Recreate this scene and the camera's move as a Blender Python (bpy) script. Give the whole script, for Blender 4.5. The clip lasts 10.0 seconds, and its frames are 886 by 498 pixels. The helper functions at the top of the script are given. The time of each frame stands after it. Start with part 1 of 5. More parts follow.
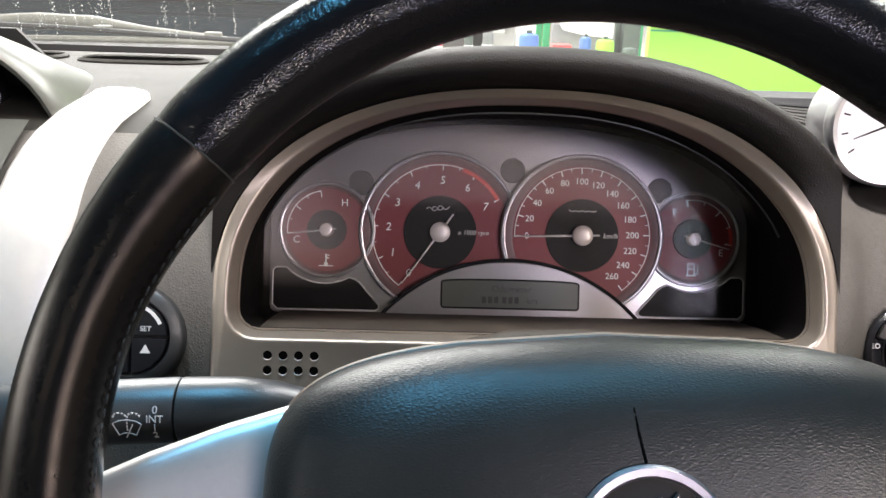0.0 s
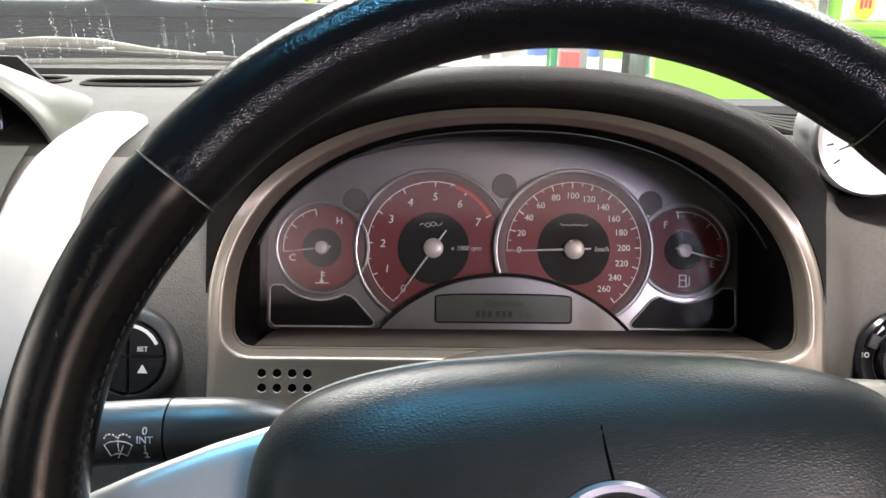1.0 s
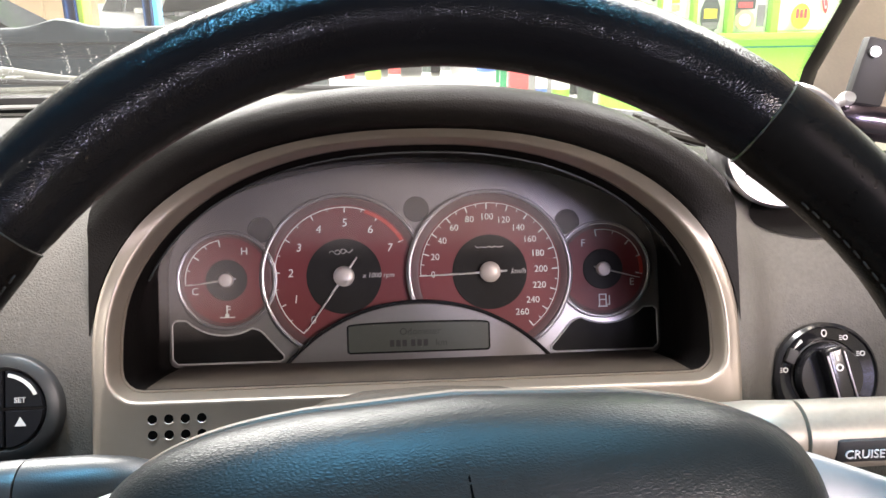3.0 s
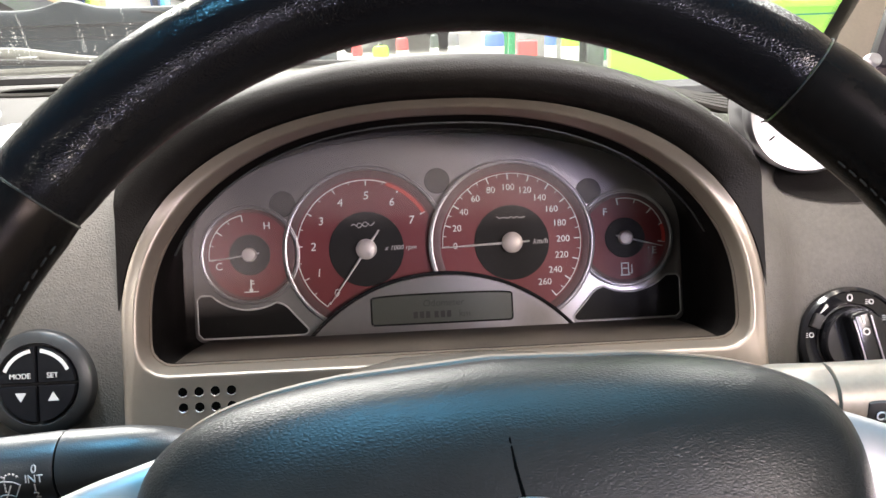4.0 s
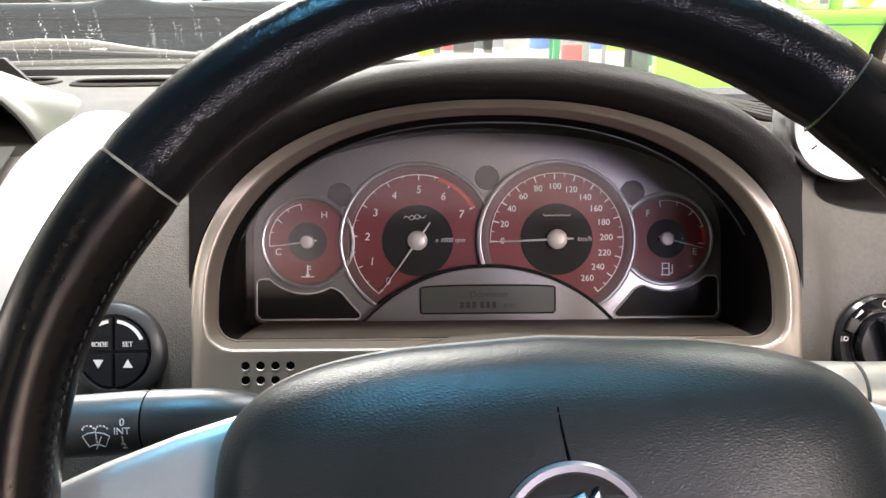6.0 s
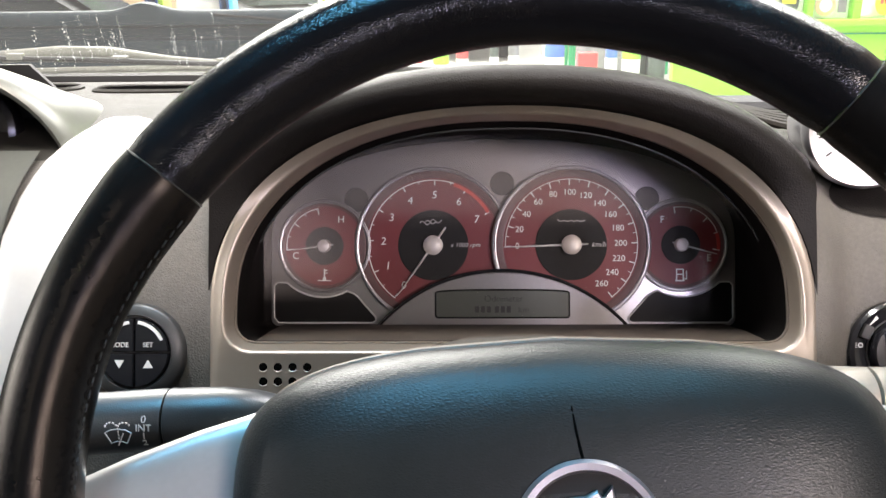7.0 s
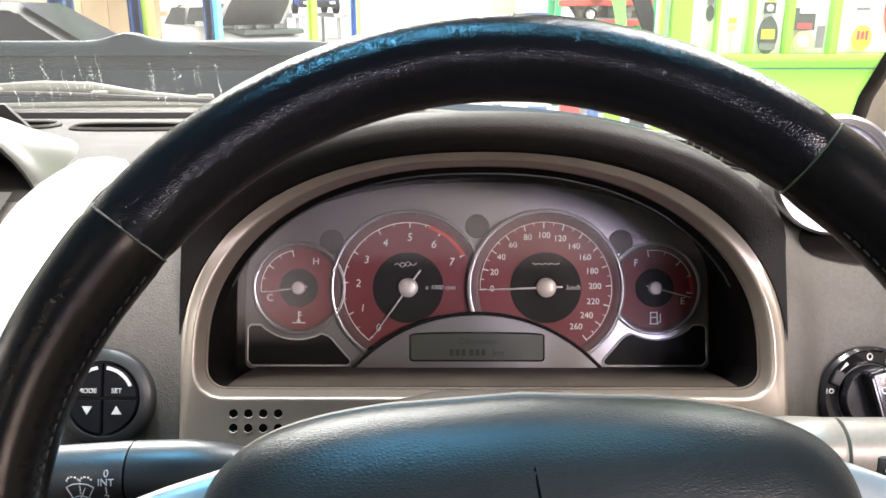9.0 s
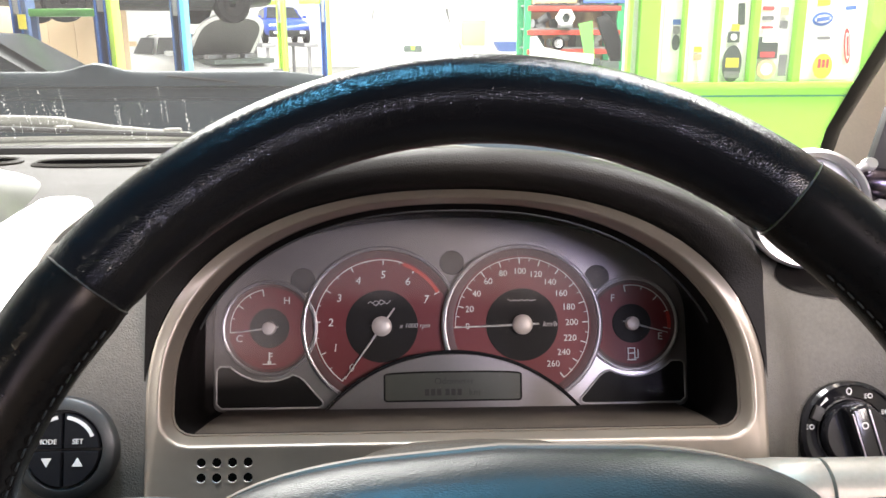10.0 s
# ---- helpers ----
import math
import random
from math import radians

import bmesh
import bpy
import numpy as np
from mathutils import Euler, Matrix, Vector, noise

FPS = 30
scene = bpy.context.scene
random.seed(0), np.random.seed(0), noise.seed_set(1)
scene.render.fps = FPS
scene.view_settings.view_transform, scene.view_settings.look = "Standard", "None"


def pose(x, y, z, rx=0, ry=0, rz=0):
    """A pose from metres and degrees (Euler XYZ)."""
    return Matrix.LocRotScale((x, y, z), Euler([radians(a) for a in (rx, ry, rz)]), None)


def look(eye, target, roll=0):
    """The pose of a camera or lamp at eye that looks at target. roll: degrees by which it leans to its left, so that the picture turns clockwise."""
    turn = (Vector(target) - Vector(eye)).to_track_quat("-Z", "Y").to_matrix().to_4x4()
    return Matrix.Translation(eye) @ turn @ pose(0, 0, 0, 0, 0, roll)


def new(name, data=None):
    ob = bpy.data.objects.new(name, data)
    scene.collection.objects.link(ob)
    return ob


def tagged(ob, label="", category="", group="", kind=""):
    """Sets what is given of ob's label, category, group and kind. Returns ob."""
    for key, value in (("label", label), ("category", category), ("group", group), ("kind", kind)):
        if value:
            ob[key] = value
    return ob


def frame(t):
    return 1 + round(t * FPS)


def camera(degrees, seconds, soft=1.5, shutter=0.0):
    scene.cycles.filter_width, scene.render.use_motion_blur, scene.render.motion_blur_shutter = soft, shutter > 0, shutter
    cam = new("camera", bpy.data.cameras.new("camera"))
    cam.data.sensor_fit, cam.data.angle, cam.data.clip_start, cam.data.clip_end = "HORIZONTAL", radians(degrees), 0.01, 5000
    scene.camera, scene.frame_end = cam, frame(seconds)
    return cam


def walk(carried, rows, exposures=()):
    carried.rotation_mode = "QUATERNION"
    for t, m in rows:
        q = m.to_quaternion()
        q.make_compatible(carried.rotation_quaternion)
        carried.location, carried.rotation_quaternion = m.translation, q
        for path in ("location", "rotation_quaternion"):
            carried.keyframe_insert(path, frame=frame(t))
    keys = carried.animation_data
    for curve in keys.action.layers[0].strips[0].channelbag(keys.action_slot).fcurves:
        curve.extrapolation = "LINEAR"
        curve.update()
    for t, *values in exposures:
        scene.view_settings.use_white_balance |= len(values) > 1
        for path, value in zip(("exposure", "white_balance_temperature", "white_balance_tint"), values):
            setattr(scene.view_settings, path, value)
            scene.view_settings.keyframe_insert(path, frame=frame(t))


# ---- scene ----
cam = camera(58.0, 10.0)
PATH = [
    (0, (-0.058, -0.036, 1.131), (-0.024, 1.844, 0.449), 1.8),
    (0.5, (-0.048, -0.039, 1.138), (-0.013, 1.837, 0.448), 1.1),
    (1, (-0.044, -0.042, 1.139), (-0.043, 1.845, 0.476), 0.5),
    (1.5, (-0.044, -0.045, 1.138), (-0.048, 1.837, 0.461), 0.2),
    (2, (-0.026, -0.049, 1.136), (-0.007, 1.827, 0.444), 0.4),
    (2.5, (-0.016, -0.046, 1.137), (0.027, 1.834, 0.455), -0.8),
    (2.7, (-0.011, -0.029, 1.137), (0.089, 1.87, 0.516), -0.1),
    (3.8, (-0.009, -0.014, 1.139), (0.059, 1.873, 0.478), -2.1),
    (4, (-0.018, -0.021, 1.134), (0.056, 1.86, 0.458), -1.9),
    (4.5, (-0.023, -0.034, 1.137), (0.015, 1.855, 0.479), -1.4),
    (5, (-0.021, -0.041, 1.137), (-0.026, 1.841, 0.461), -1.1),
    (5.5, (-0.023, -0.046, 1.14), (-0.045, 1.832, 0.454), -0.8),
    (6.8, (-0.032, -0.052, 1.135), (-0.037, 1.842, 0.488), -0.4),
    (7, (-0.028, -0.054, 1.138), (-0.08, 1.835, 0.484), -0.7),
    (7.5, (-0.032, -0.055, 1.139), (-0.081, 1.832, 0.48), -0.1),
    (8, (-0.029, -0.05, 1.142), (-0.056, 1.832, 0.465), 0.5),
    (8.5, (-0.021, -0.05, 1.147), (-0.011, 1.853, 0.531), 0.9),
    (9, (-0.021, -0.051, 1.148), (-0.034, 1.861, 0.561), -0.1),
    (9.5, (-0.02, -0.046, 1.151), (0.014, 1.878, 0.605), -0.5),
    (10, (-0.022, -0.039, 1.152), (0.034, 1.891, 0.63), -0.2),
]
walk(cam, [(t, look(eye, target, roll)) for t, eye, target, roll in PATH],
     exposures=((0.0, -0.31, 6550, 11), (1.7, -0.33, 6600, 11), (2.5, 0.12, 6700, 12), (4.2, 0.0, 6700, 11), (5.5, -0.03, 6700, 11), (7.2, -0.10, 6700, 11), (8.5, 0.07, 6700, 11), (9.2, 0.0, 6600, 11), (10.0, -0.08, 6600, 11)))

# ---- light and exposure ----
world = bpy.data.worlds.new("workshop_air")
world.use_nodes = True
world.node_tree.nodes["Background"].inputs[0].default_value = (0.9, 0.95, 1.0, 1)
world.node_tree.nodes["Background"].inputs[1].default_value = 0.25
scene.world = world
scene.view_settings.exposure = 0.0


def area_lamp(name, eye, target, width, height, watts, colour):
    data = bpy.data.lights.new(name, "AREA")
    data.shape, data.size, data.size_y, data.energy, data.color = "RECTANGLE", width, height, watts, colour
    ob = new(name, data)
    ob.matrix_world = look(eye, target)
    return ob


# unseen added lamps: passenger-side fill, overhead lamps, one over the windscreen's tinted band
area_lamp("passenger_side_fill", (-6.5, 0.2, 1.5), (0.0, 0.2, 1.15), 3.4, 2.4, 355, (1.0, 0.96, 0.90))
# low fill added to brighten the dials
area_lamp("unseen_lamp", (-3.2, -1.1, 2.1), (0.05, 0.5, 0.95), 0.7, 0.5, 8, (0.92, 0.90, 1.0))
area_lamp("unseen_lamp", (-2.0, 5.0, 4.8), (-0.6, 0.6, 1.0), 2.4, 1.2, 400, (1.0, 0.98, 0.95))
area_lamp("unseen_lamp", (-0.42, 0.26, 3.4), (-0.10, 0.22, 1.05), 0.7, 0.35, 115, (1.0, 1.0, 1.0))
area_lamp("unseen_lamp", (1.0, 1.5, 3.3), (0.1, 0.3, 1.0), 0.9, 0.35, 75, (0.95, 0.94, 1.0))
# three unseen lamps added for the rim's streaks and the dial plate's sheen
area_lamp("sheen_lamp", (0.52, 0.20, 3.4), (0.10, 0.22, 1.05), 1.0, 0.22, 60, (1.0, 0.88, 0.78))
area_lamp("sheen_lamp", (1.45, -3.6, 1.90), (0.05, 0.3, 1.05), 1.1, 0.16, 42, (0.66, 0.64, 1.0))
area_lamp("sheen_lamp", (1.24, -2.6, 2.10), (0.10, 0.45, 0.95), 0.26, 0.85, 38, (0.86, 0.82, 1.0))
# low warm fill added for the sheen on the pad and right spoke
area_lamp("unseen_lamp", (1.75, -1.95, 2.02), (0.10, 0.2, 1.0), 0.8, 0.55, 90, (1.0, 0.87, 0.83))
area_lamp("unseen_lamp", (-3.0, 11.0, 5.8), (-3.0, 11.0, 0.0), 7.0, 7.0, 4600, (1.0, 0.99, 0.96))
area_lamp("unseen_lamp", (-3.0, 25.0, 5.8), (-3.0, 27.0, 0.0), 8.0, 7.0, 3600, (1.0, 0.99, 0.96))
area_lamp("unseen_lamp", (4.0, 5.0, 5.8), (3.4, 6.4, 1.0), 3.0, 3.0, 1500, (1.0, 0.99, 0.96))


# ---- materials ----
def mat(name, colour, rough=0.5, metal=0.0, grain=0.0, grain_scale=800.0, vary=0.12, vary_scale=30.0,
        rough_vary=0.08, kind="noise", coat=0.0, spec=0.5, emit=0.0, sheen=None, stretch=None):
    """A procedural surface: two scales of colour change, a roughness that wanders, and a fine relief."""
    m = bpy.data.materials.new(name)
    m.use_nodes = True
    nt = m.node_tree
    nodes, links = nt.nodes, nt.links
    bsdf = nodes["Principled BSDF"]
    coord = nodes.new("ShaderNodeTexCoord")
    big = nodes.new("ShaderNodeTexNoise")
    big.inputs["Scale"].default_value, big.inputs["Detail"].default_value = vary_scale, 5
    links.new(coord.outputs["Object"], big.inputs["Vector"])
    fine = nodes.new("ShaderNodeTexNoise")
    fine.inputs["Scale"].default_value, fine.inputs["Detail"].default_value = vary_scale * 12, 3
    links.new(coord.outputs["Object"], fine.inputs["Vector"])
    both = nodes.new("ShaderNodeMath")
    both.operation = "ADD"
    links.new(big.outputs["Fac"], both.inputs[0])
    links.new(fine.outputs["Fac"], both.inputs[1])
    ramp = nodes.new("ShaderNodeMapRange")
    ramp.inputs[1].default_value, ramp.inputs[2].default_value = 0.6, 1.4
    ramp.inputs[3].default_value, ramp.inputs[4].default_value = 1 - vary, 1 + vary
    links.new(both.outputs[0], ramp.inputs[0])
    mix = nodes.new("ShaderNodeMix")
    mix.data_type, mix.blend_type = "RGBA", "MULTIPLY"
    mix.inputs[0].default_value = 1.0
    mix.inputs[6].default_value = (*colour, 1)
    links.new(ramp.outputs[0], mix.inputs[7])
    links.new(mix.outputs[2], bsdf.inputs["Base Color"])
    rr = nodes.new("ShaderNodeMapRange")
    rr.inputs[3].default_value, rr.inputs[4].default_value = max(0.02, rough - rough_vary), min(1, rough + rough_vary)
    links.new(big.outputs["Fac"], rr.inputs[0])
    links.new(rr.outputs[0], bsdf.inputs["Roughness"])
    bsdf.inputs["Metallic"].default_value = metal
    bsdf.inputs["Coat Weight"].default_value = coat
    bsdf.inputs["Coat Roughness"].default_value = 0.08
    bsdf.inputs["Specular IOR Level"].default_value = spec
    if sheen:
        bsdf.inputs["Specular Tint"].default_value = (*sheen, 1)
    if emit:
        links.new(mix.outputs[2], bsdf.inputs["Emission Color"])
        bsdf.inputs["Emission Strength"].default_value = emit
    if grain:
        if kind == "noise":
            tex = nodes.new("ShaderNodeTexNoise")
            tex.inputs["Scale"].default_value, tex.inputs["Detail"].default_value = grain_scale, 2
            out = tex.outputs["Fac"]
        else:
            tex = nodes.new("ShaderNodeTexVoronoi")
            tex.feature = "DISTANCE_TO_EDGE" if kind == "leather" else "F1"
            tex.inputs["Scale"].default_value = grain_scale
            warp = nodes.new("ShaderNodeTexNoise")
            warp.inputs["Scale"].default_value = grain_scale * 0.4
            links.new(coord.outputs["Object"], warp.inputs["Vector"])
            add = nodes.new("ShaderNodeVectorMath")
            add.operation = "MULTIPLY_ADD"
            add.inputs[1].default_value = (1.2 / grain_scale,) * 3
            links.new(warp.outputs["Color"], add.inputs[0])
            place = coord.outputs["Object"]
            if stretch:
                squash = nodes.new("ShaderNodeMapping")
                squash.inputs["Scale"].default_value = stretch
                links.new(place, squash.inputs["Vector"])
                place = squash.outputs[0]
            links.new(place, add.inputs[2])
            links.new(add.outputs[0], tex.inputs["Vector"])
            out = tex.outputs["Distance"]
        if kind == "noise":
            links.new(coord.outputs["Object"], tex.inputs["Vector"])
        bump = nodes.new("ShaderNodeBump")
        bump.inputs["Strength"].default_value, bump.inputs["Distance"].default_value = grain, 0.6 / grain_scale
        links.new(out, bump.inputs["Height"])
        links.new(bump.outputs[0], bsdf.inputs["Normal"])
    return m


def glass(name, tint=(1, 1, 1), gloss=0.06, rough=0.0, haze=0.0, banded=True, backlit=False):
    """A clear pane that lets light straight through and mirrors a little, more at a slant; an added pale film stands in
    for haze, in bands where asked.
    """
    m = bpy.data.materials.new(name)
    m.use_nodes = True
    nodes, links = m.node_tree.nodes, m.node_tree.links
    nodes.remove(nodes["Principled BSDF"])
    clear, shine, mix, fres = (nodes.new("ShaderNodeBsdfTransparent"), nodes.new("ShaderNodeBsdfGlossy"),
                               nodes.new("ShaderNodeMixShader"), nodes.new("ShaderNodeFresnel"))
    clear.inputs[0].default_value = (*tint, 1)
    shine.inputs["Roughness"].default_value = rough
    fres.inputs[0].default_value = 1.0 + gloss * 7
    links.new(fres.outputs[0], mix.inputs[0])
    links.new(clear.outputs[0], mix.inputs[1])
    links.new(shine.outputs[0], mix.inputs[2])
    last = mix
    if haze:
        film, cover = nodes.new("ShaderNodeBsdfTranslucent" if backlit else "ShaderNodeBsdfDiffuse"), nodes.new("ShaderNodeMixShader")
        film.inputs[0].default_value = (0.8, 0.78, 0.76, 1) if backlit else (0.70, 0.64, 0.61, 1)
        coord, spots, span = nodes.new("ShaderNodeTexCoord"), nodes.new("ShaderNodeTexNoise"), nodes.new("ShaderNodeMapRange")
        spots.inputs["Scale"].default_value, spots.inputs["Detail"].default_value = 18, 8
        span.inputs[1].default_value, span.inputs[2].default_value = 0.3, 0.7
        span.inputs[3].default_value, span.inputs[4].default_value = haze * 0.9, haze * 1.1
        links.new(coord.outputs["Object"], spots.inputs["Vector"])
        links.new(spots.outputs["Fac"], span.inputs[0])
        amount = span.outputs[0]
        if banded:
            # reflected haze painted over the upper third and over the passenger's end
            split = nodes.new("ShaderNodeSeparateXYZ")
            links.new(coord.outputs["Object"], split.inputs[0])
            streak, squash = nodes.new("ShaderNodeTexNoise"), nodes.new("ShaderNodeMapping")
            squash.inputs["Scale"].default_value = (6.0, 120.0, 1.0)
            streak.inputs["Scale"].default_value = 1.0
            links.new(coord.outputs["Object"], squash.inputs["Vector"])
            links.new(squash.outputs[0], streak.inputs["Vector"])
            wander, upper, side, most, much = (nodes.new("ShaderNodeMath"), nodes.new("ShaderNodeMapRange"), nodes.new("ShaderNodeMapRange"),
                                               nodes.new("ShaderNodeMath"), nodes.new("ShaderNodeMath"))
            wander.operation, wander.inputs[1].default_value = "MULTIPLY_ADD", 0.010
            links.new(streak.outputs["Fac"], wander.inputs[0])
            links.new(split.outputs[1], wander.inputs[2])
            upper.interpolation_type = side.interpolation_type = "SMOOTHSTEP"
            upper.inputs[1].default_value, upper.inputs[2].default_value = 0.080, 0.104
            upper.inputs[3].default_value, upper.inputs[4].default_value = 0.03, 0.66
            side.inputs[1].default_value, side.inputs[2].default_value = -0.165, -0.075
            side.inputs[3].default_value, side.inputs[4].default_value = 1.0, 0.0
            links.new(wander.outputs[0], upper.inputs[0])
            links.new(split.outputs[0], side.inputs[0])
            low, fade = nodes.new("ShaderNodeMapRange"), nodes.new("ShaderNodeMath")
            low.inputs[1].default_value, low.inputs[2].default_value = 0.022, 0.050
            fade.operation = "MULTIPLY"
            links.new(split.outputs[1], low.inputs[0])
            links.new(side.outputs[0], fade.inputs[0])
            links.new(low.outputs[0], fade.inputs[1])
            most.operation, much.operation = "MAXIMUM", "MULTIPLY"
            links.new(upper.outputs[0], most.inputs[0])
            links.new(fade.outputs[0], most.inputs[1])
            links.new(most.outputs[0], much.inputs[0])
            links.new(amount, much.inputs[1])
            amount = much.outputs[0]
        links.new(amount, cover.inputs[0])
        links.new(mix.outputs[0], cover.inputs[1])
        links.new(film.outputs[0], cover.inputs[2])
        last = cover
    links.new(last.outputs[0], nodes["Material Output"].inputs[0])
    return m


LEATHER = mat("black_smooth_leather", (0.004, 0.004, 0.0048), 0.17, grain=0.28, grain_scale=900, kind="leather", vary=0.25, rough_vary=0.04, spec=0.19)
LEATHER_GRIP = mat("black_perforated_leather", (0.0040, 0.0038, 0.0038), 0.24, grain=0.16, grain_scale=1500, kind="leather", vary=0.3, rough_vary=0.04, spec=0.13, sheen=(1.0, 0.86, 0.76))
PAD_SKIN = mat("charcoal_grained_vinyl", (0.0115, 0.012, 0.0115), 0.36, grain=0.27, grain_scale=950, kind="leather", vary=0.15, spec=0.24, stretch=(0.5, 1.0, 1.0))
DASH = mat("charcoal_dash_plastic", (0.096, 0.090, 0.081), 0.55, grain=0.45, grain_scale=520, kind="leather", vary=0.18, spec=0.3)
# dash plastic again, with shade put into its colour
HOOD = mat("shaded_dash_plastic", (0.0085, 0.0075, 0.007), 0.50, grain=0.3, grain_scale=560, kind="leather", vary=0.2, spec=0.10)
DASH_TOP = mat("grey_dash_plastic", (0.023, 0.0215, 0.0185), 0.58, grain=0.3, grain_scale=600, kind="leather", vary=0.15, spec=0.12)
POD_PAINT = mat("grey_silver_pod_paint", (0.10, 0.104, 0.092), 0.36, metal=0.4, grain=0.05, grain_scale=1500, vary=0.08, vary_scale=15)
BADGE_METAL = mat("dull_badge_metal", (0.26, 0.24, 0.25), 0.36, metal=0.8, vary=0.05)
SILVER = mat("champagne_silver_paint", (0.33, 0.29, 0.25), 0.46, metal=0.8, grain=0.04, grain_scale=2500, vary=0.04, vary_scale=15)
SILVER_BAND = mat("pale_silver_paint", (0.72, 0.71, 0.68), 0.38, metal=0.35, grain=0.04, grain_scale=2500, vary=0.04, vary_scale=15)
SPOKE = mat("satin_silver_plastic", (0.42, 0.415, 0.41), 0.34, metal=0.7, vary=0.04)
BLACK = mat("matt_black_plastic", (0.012, 0.011, 0.011), 0.55, grain=0.2, grain_scale=1200)
SHELF = mat("dusty_grey_brown_plastic", (0.048, 0.039, 0.032), 0.6, grain=0.3, grain_scale=700, vary=0.65, vary_scale=55, spec=0.3)
SHROUD = mat("dusty_black_plastic", (0.0045, 0.0040, 0.0040), 0.7, grain=0.3, grain_scale=700, vary=0.4, vary_scale=40, spec=0.03)
PANEL_BLACK = mat("dull_black_panel", (0.003, 0.003, 0.003), 0.5, vary=0.1, spec=0.1)
GLOSS_BLACK = mat("gloss_black_plastic", (0.010, 0.010, 0.012), 0.16, vary=0.1)
STALK = mat("satin_black_plastic", (0.028, 0.029, 0.030), 0.36, grain=0.25, grain_scale=1500)
COLUMN = mat("dusty_brown_plastic", (0.036, 0.026, 0.018), 0.65, grain=0.3, grain_scale=500, vary=0.45, vary_scale=60, spec=0.12)
GREY_STALK = mat("warm_grey_plastic", (0.26, 0.222, 0.178), 0.40, metal=0.3, grain=0.15, grain_scale=1500, spec=0.3)
PLATE = mat("brushed_grey_dial_plate", (0.28, 0.265, 0.265), 0.30, metal=0.85, vary=0.05, rough_vary=0.015)
RED = mat("red_dial_print", (0.120, 0.0068, 0.0105), 0.55, vary=0.06)
RED_DARK = mat("dark_red_dial_edge", (0.06, 0.016, 0.016), 0.5, vary=0.06)
HOT_RED = mat("bright_red_dial_print", (0.42, 0.03, 0.02), 0.5, vary=0.04)
DIAL_BLACK = mat("black_dial_print", (0.006, 0.0055, 0.0055), 0.6, vary=0.1, spec=0.2)
PRINT = mat("white_dial_print", (0.62, 0.60, 0.59), 0.6, vary=0.03)
GREY_PRINT = mat("grey_print", (0.45, 0.44, 0.43), 0.6, vary=0.05)
CHROME = mat("chrome_ring", (0.40, 0.39, 0.40), 0.38, metal=1.0, vary=0.03)
HUB = mat("silver_hub_cap", (0.50, 0.46, 0.43), 0.4, metal=0.3, vary=0.03)
LCD = mat("grey_green_display", (0.050, 0.057, 0.046), 0.35, vary=0.05)
LCD_INK = mat("dark_display_segments", (0.008, 0.009, 0.008), 0.5, vary=0.05)
BEIGE = mat("beige_trim_plastic", (0.78, 0.68, 0.56), 0.6, grain=0.3, grain_scale=700, vary=0.06)
HOLE = mat("shade_black", (0.002, 0.002, 0.002), 0.95, vary=0.1, spec=0.0)
TAIL_RED = mat("red_lamp_plastic", (0.30, 0.01, 0.01), 0.2, vary=0.05)
RUBBER = mat("black_rubber", (0.012, 0.012, 0.012), 0.6, vary=0.2)
EDGE_SHEEN = mat("brown_edge_sheen", (0.09, 0.055, 0.035), 0.5, vary=0.2)
DOME = mat("glowing_fill_lens", (1.0, 0.93, 0.82), 0.4, vary=0.02, emit=80.0)
SEAM = mat("worn_seam", (0.008, 0.008, 0.008), 0.6, vary=0.3, vary_scale=80)
STITCH = mat("dark_thread", (0.006, 0.008, 0.009), 0.9, vary=0.2)
BONNET = mat("dark_blue_car_paint", (0.022, 0.033, 0.045), 0.6, vary=0.15, vary_scale=6, spec=0.0)
COWL = mat("weathered_cowl_plastic", (0.14, 0.14, 0.12), 0.5, vary=0.3, vary_scale=25)
DARK_CHROME = mat("dark_polished_metal", (0.10, 0.085, 0.11), 0.22, metal=1.0, vary=0.05)
ALLOY = mat("polished_alloy", (0.66, 0.65, 0.67), 0.3, metal=0.9, vary=0.04)
WHITE_FACE = mat("white_gauge_face", (0.88, 0.88, 0.90), 0.45, vary=0.03)
SEAT = mat("dark_seat_cloth", (0.04, 0.04, 0.045), 0.85, grain=0.5, grain_scale=600)
LINING = mat("grey_headlining_cloth", (0.20, 0.19, 0.175), 0.9, grain=0.3, grain_scale=500)
PANE = glass("clear_window_glass", (0.94, 0.97, 0.95), 0.07, haze=0.024, banded=False, backlit=True)
TINT = glass("blue_tint_glass", (0.12, 0.47, 0.78), 0.07)
# the lens's pale film stands in for reflections that veil the dials
LENS = glass("hazed_plastic_lens", (0.93, 0.92, 0.92), 0.014, 0.05, haze=0.20)
# drops painted white for the bright light that water bends
DROP = mat("glint_white_drops", (0.75, 0.78, 0.78), 0.15, vary=0.1)


# ---- mesh helpers ----
def finish(name, bm, material, smooth=True, angle=40):
    bmesh.ops.recalc_face_normals(bm, faces=bm.faces)
    me = bpy.data.meshes.new(name)
    bm.to_mesh(me)
    bm.free()
    me.materials.append(material)
    if smooth:
        for p in me.polygons:
            p.use_smooth = True
        me.set_sharp_from_angle(angle=radians(angle))
    return me


def facing(ob, point):
    """Turns the sheet's normals towards a point."""
    me = ob.data
    bm = bmesh.new()
    bm.from_mesh(me)
    bm.normal_update()
    for f in bm.faces:
        if f.normal.dot(Vector(point) - f.calc_center_median()) < 0:
            f.normal_flip()
    bm.to_mesh(me)
    bm.free()
    return ob


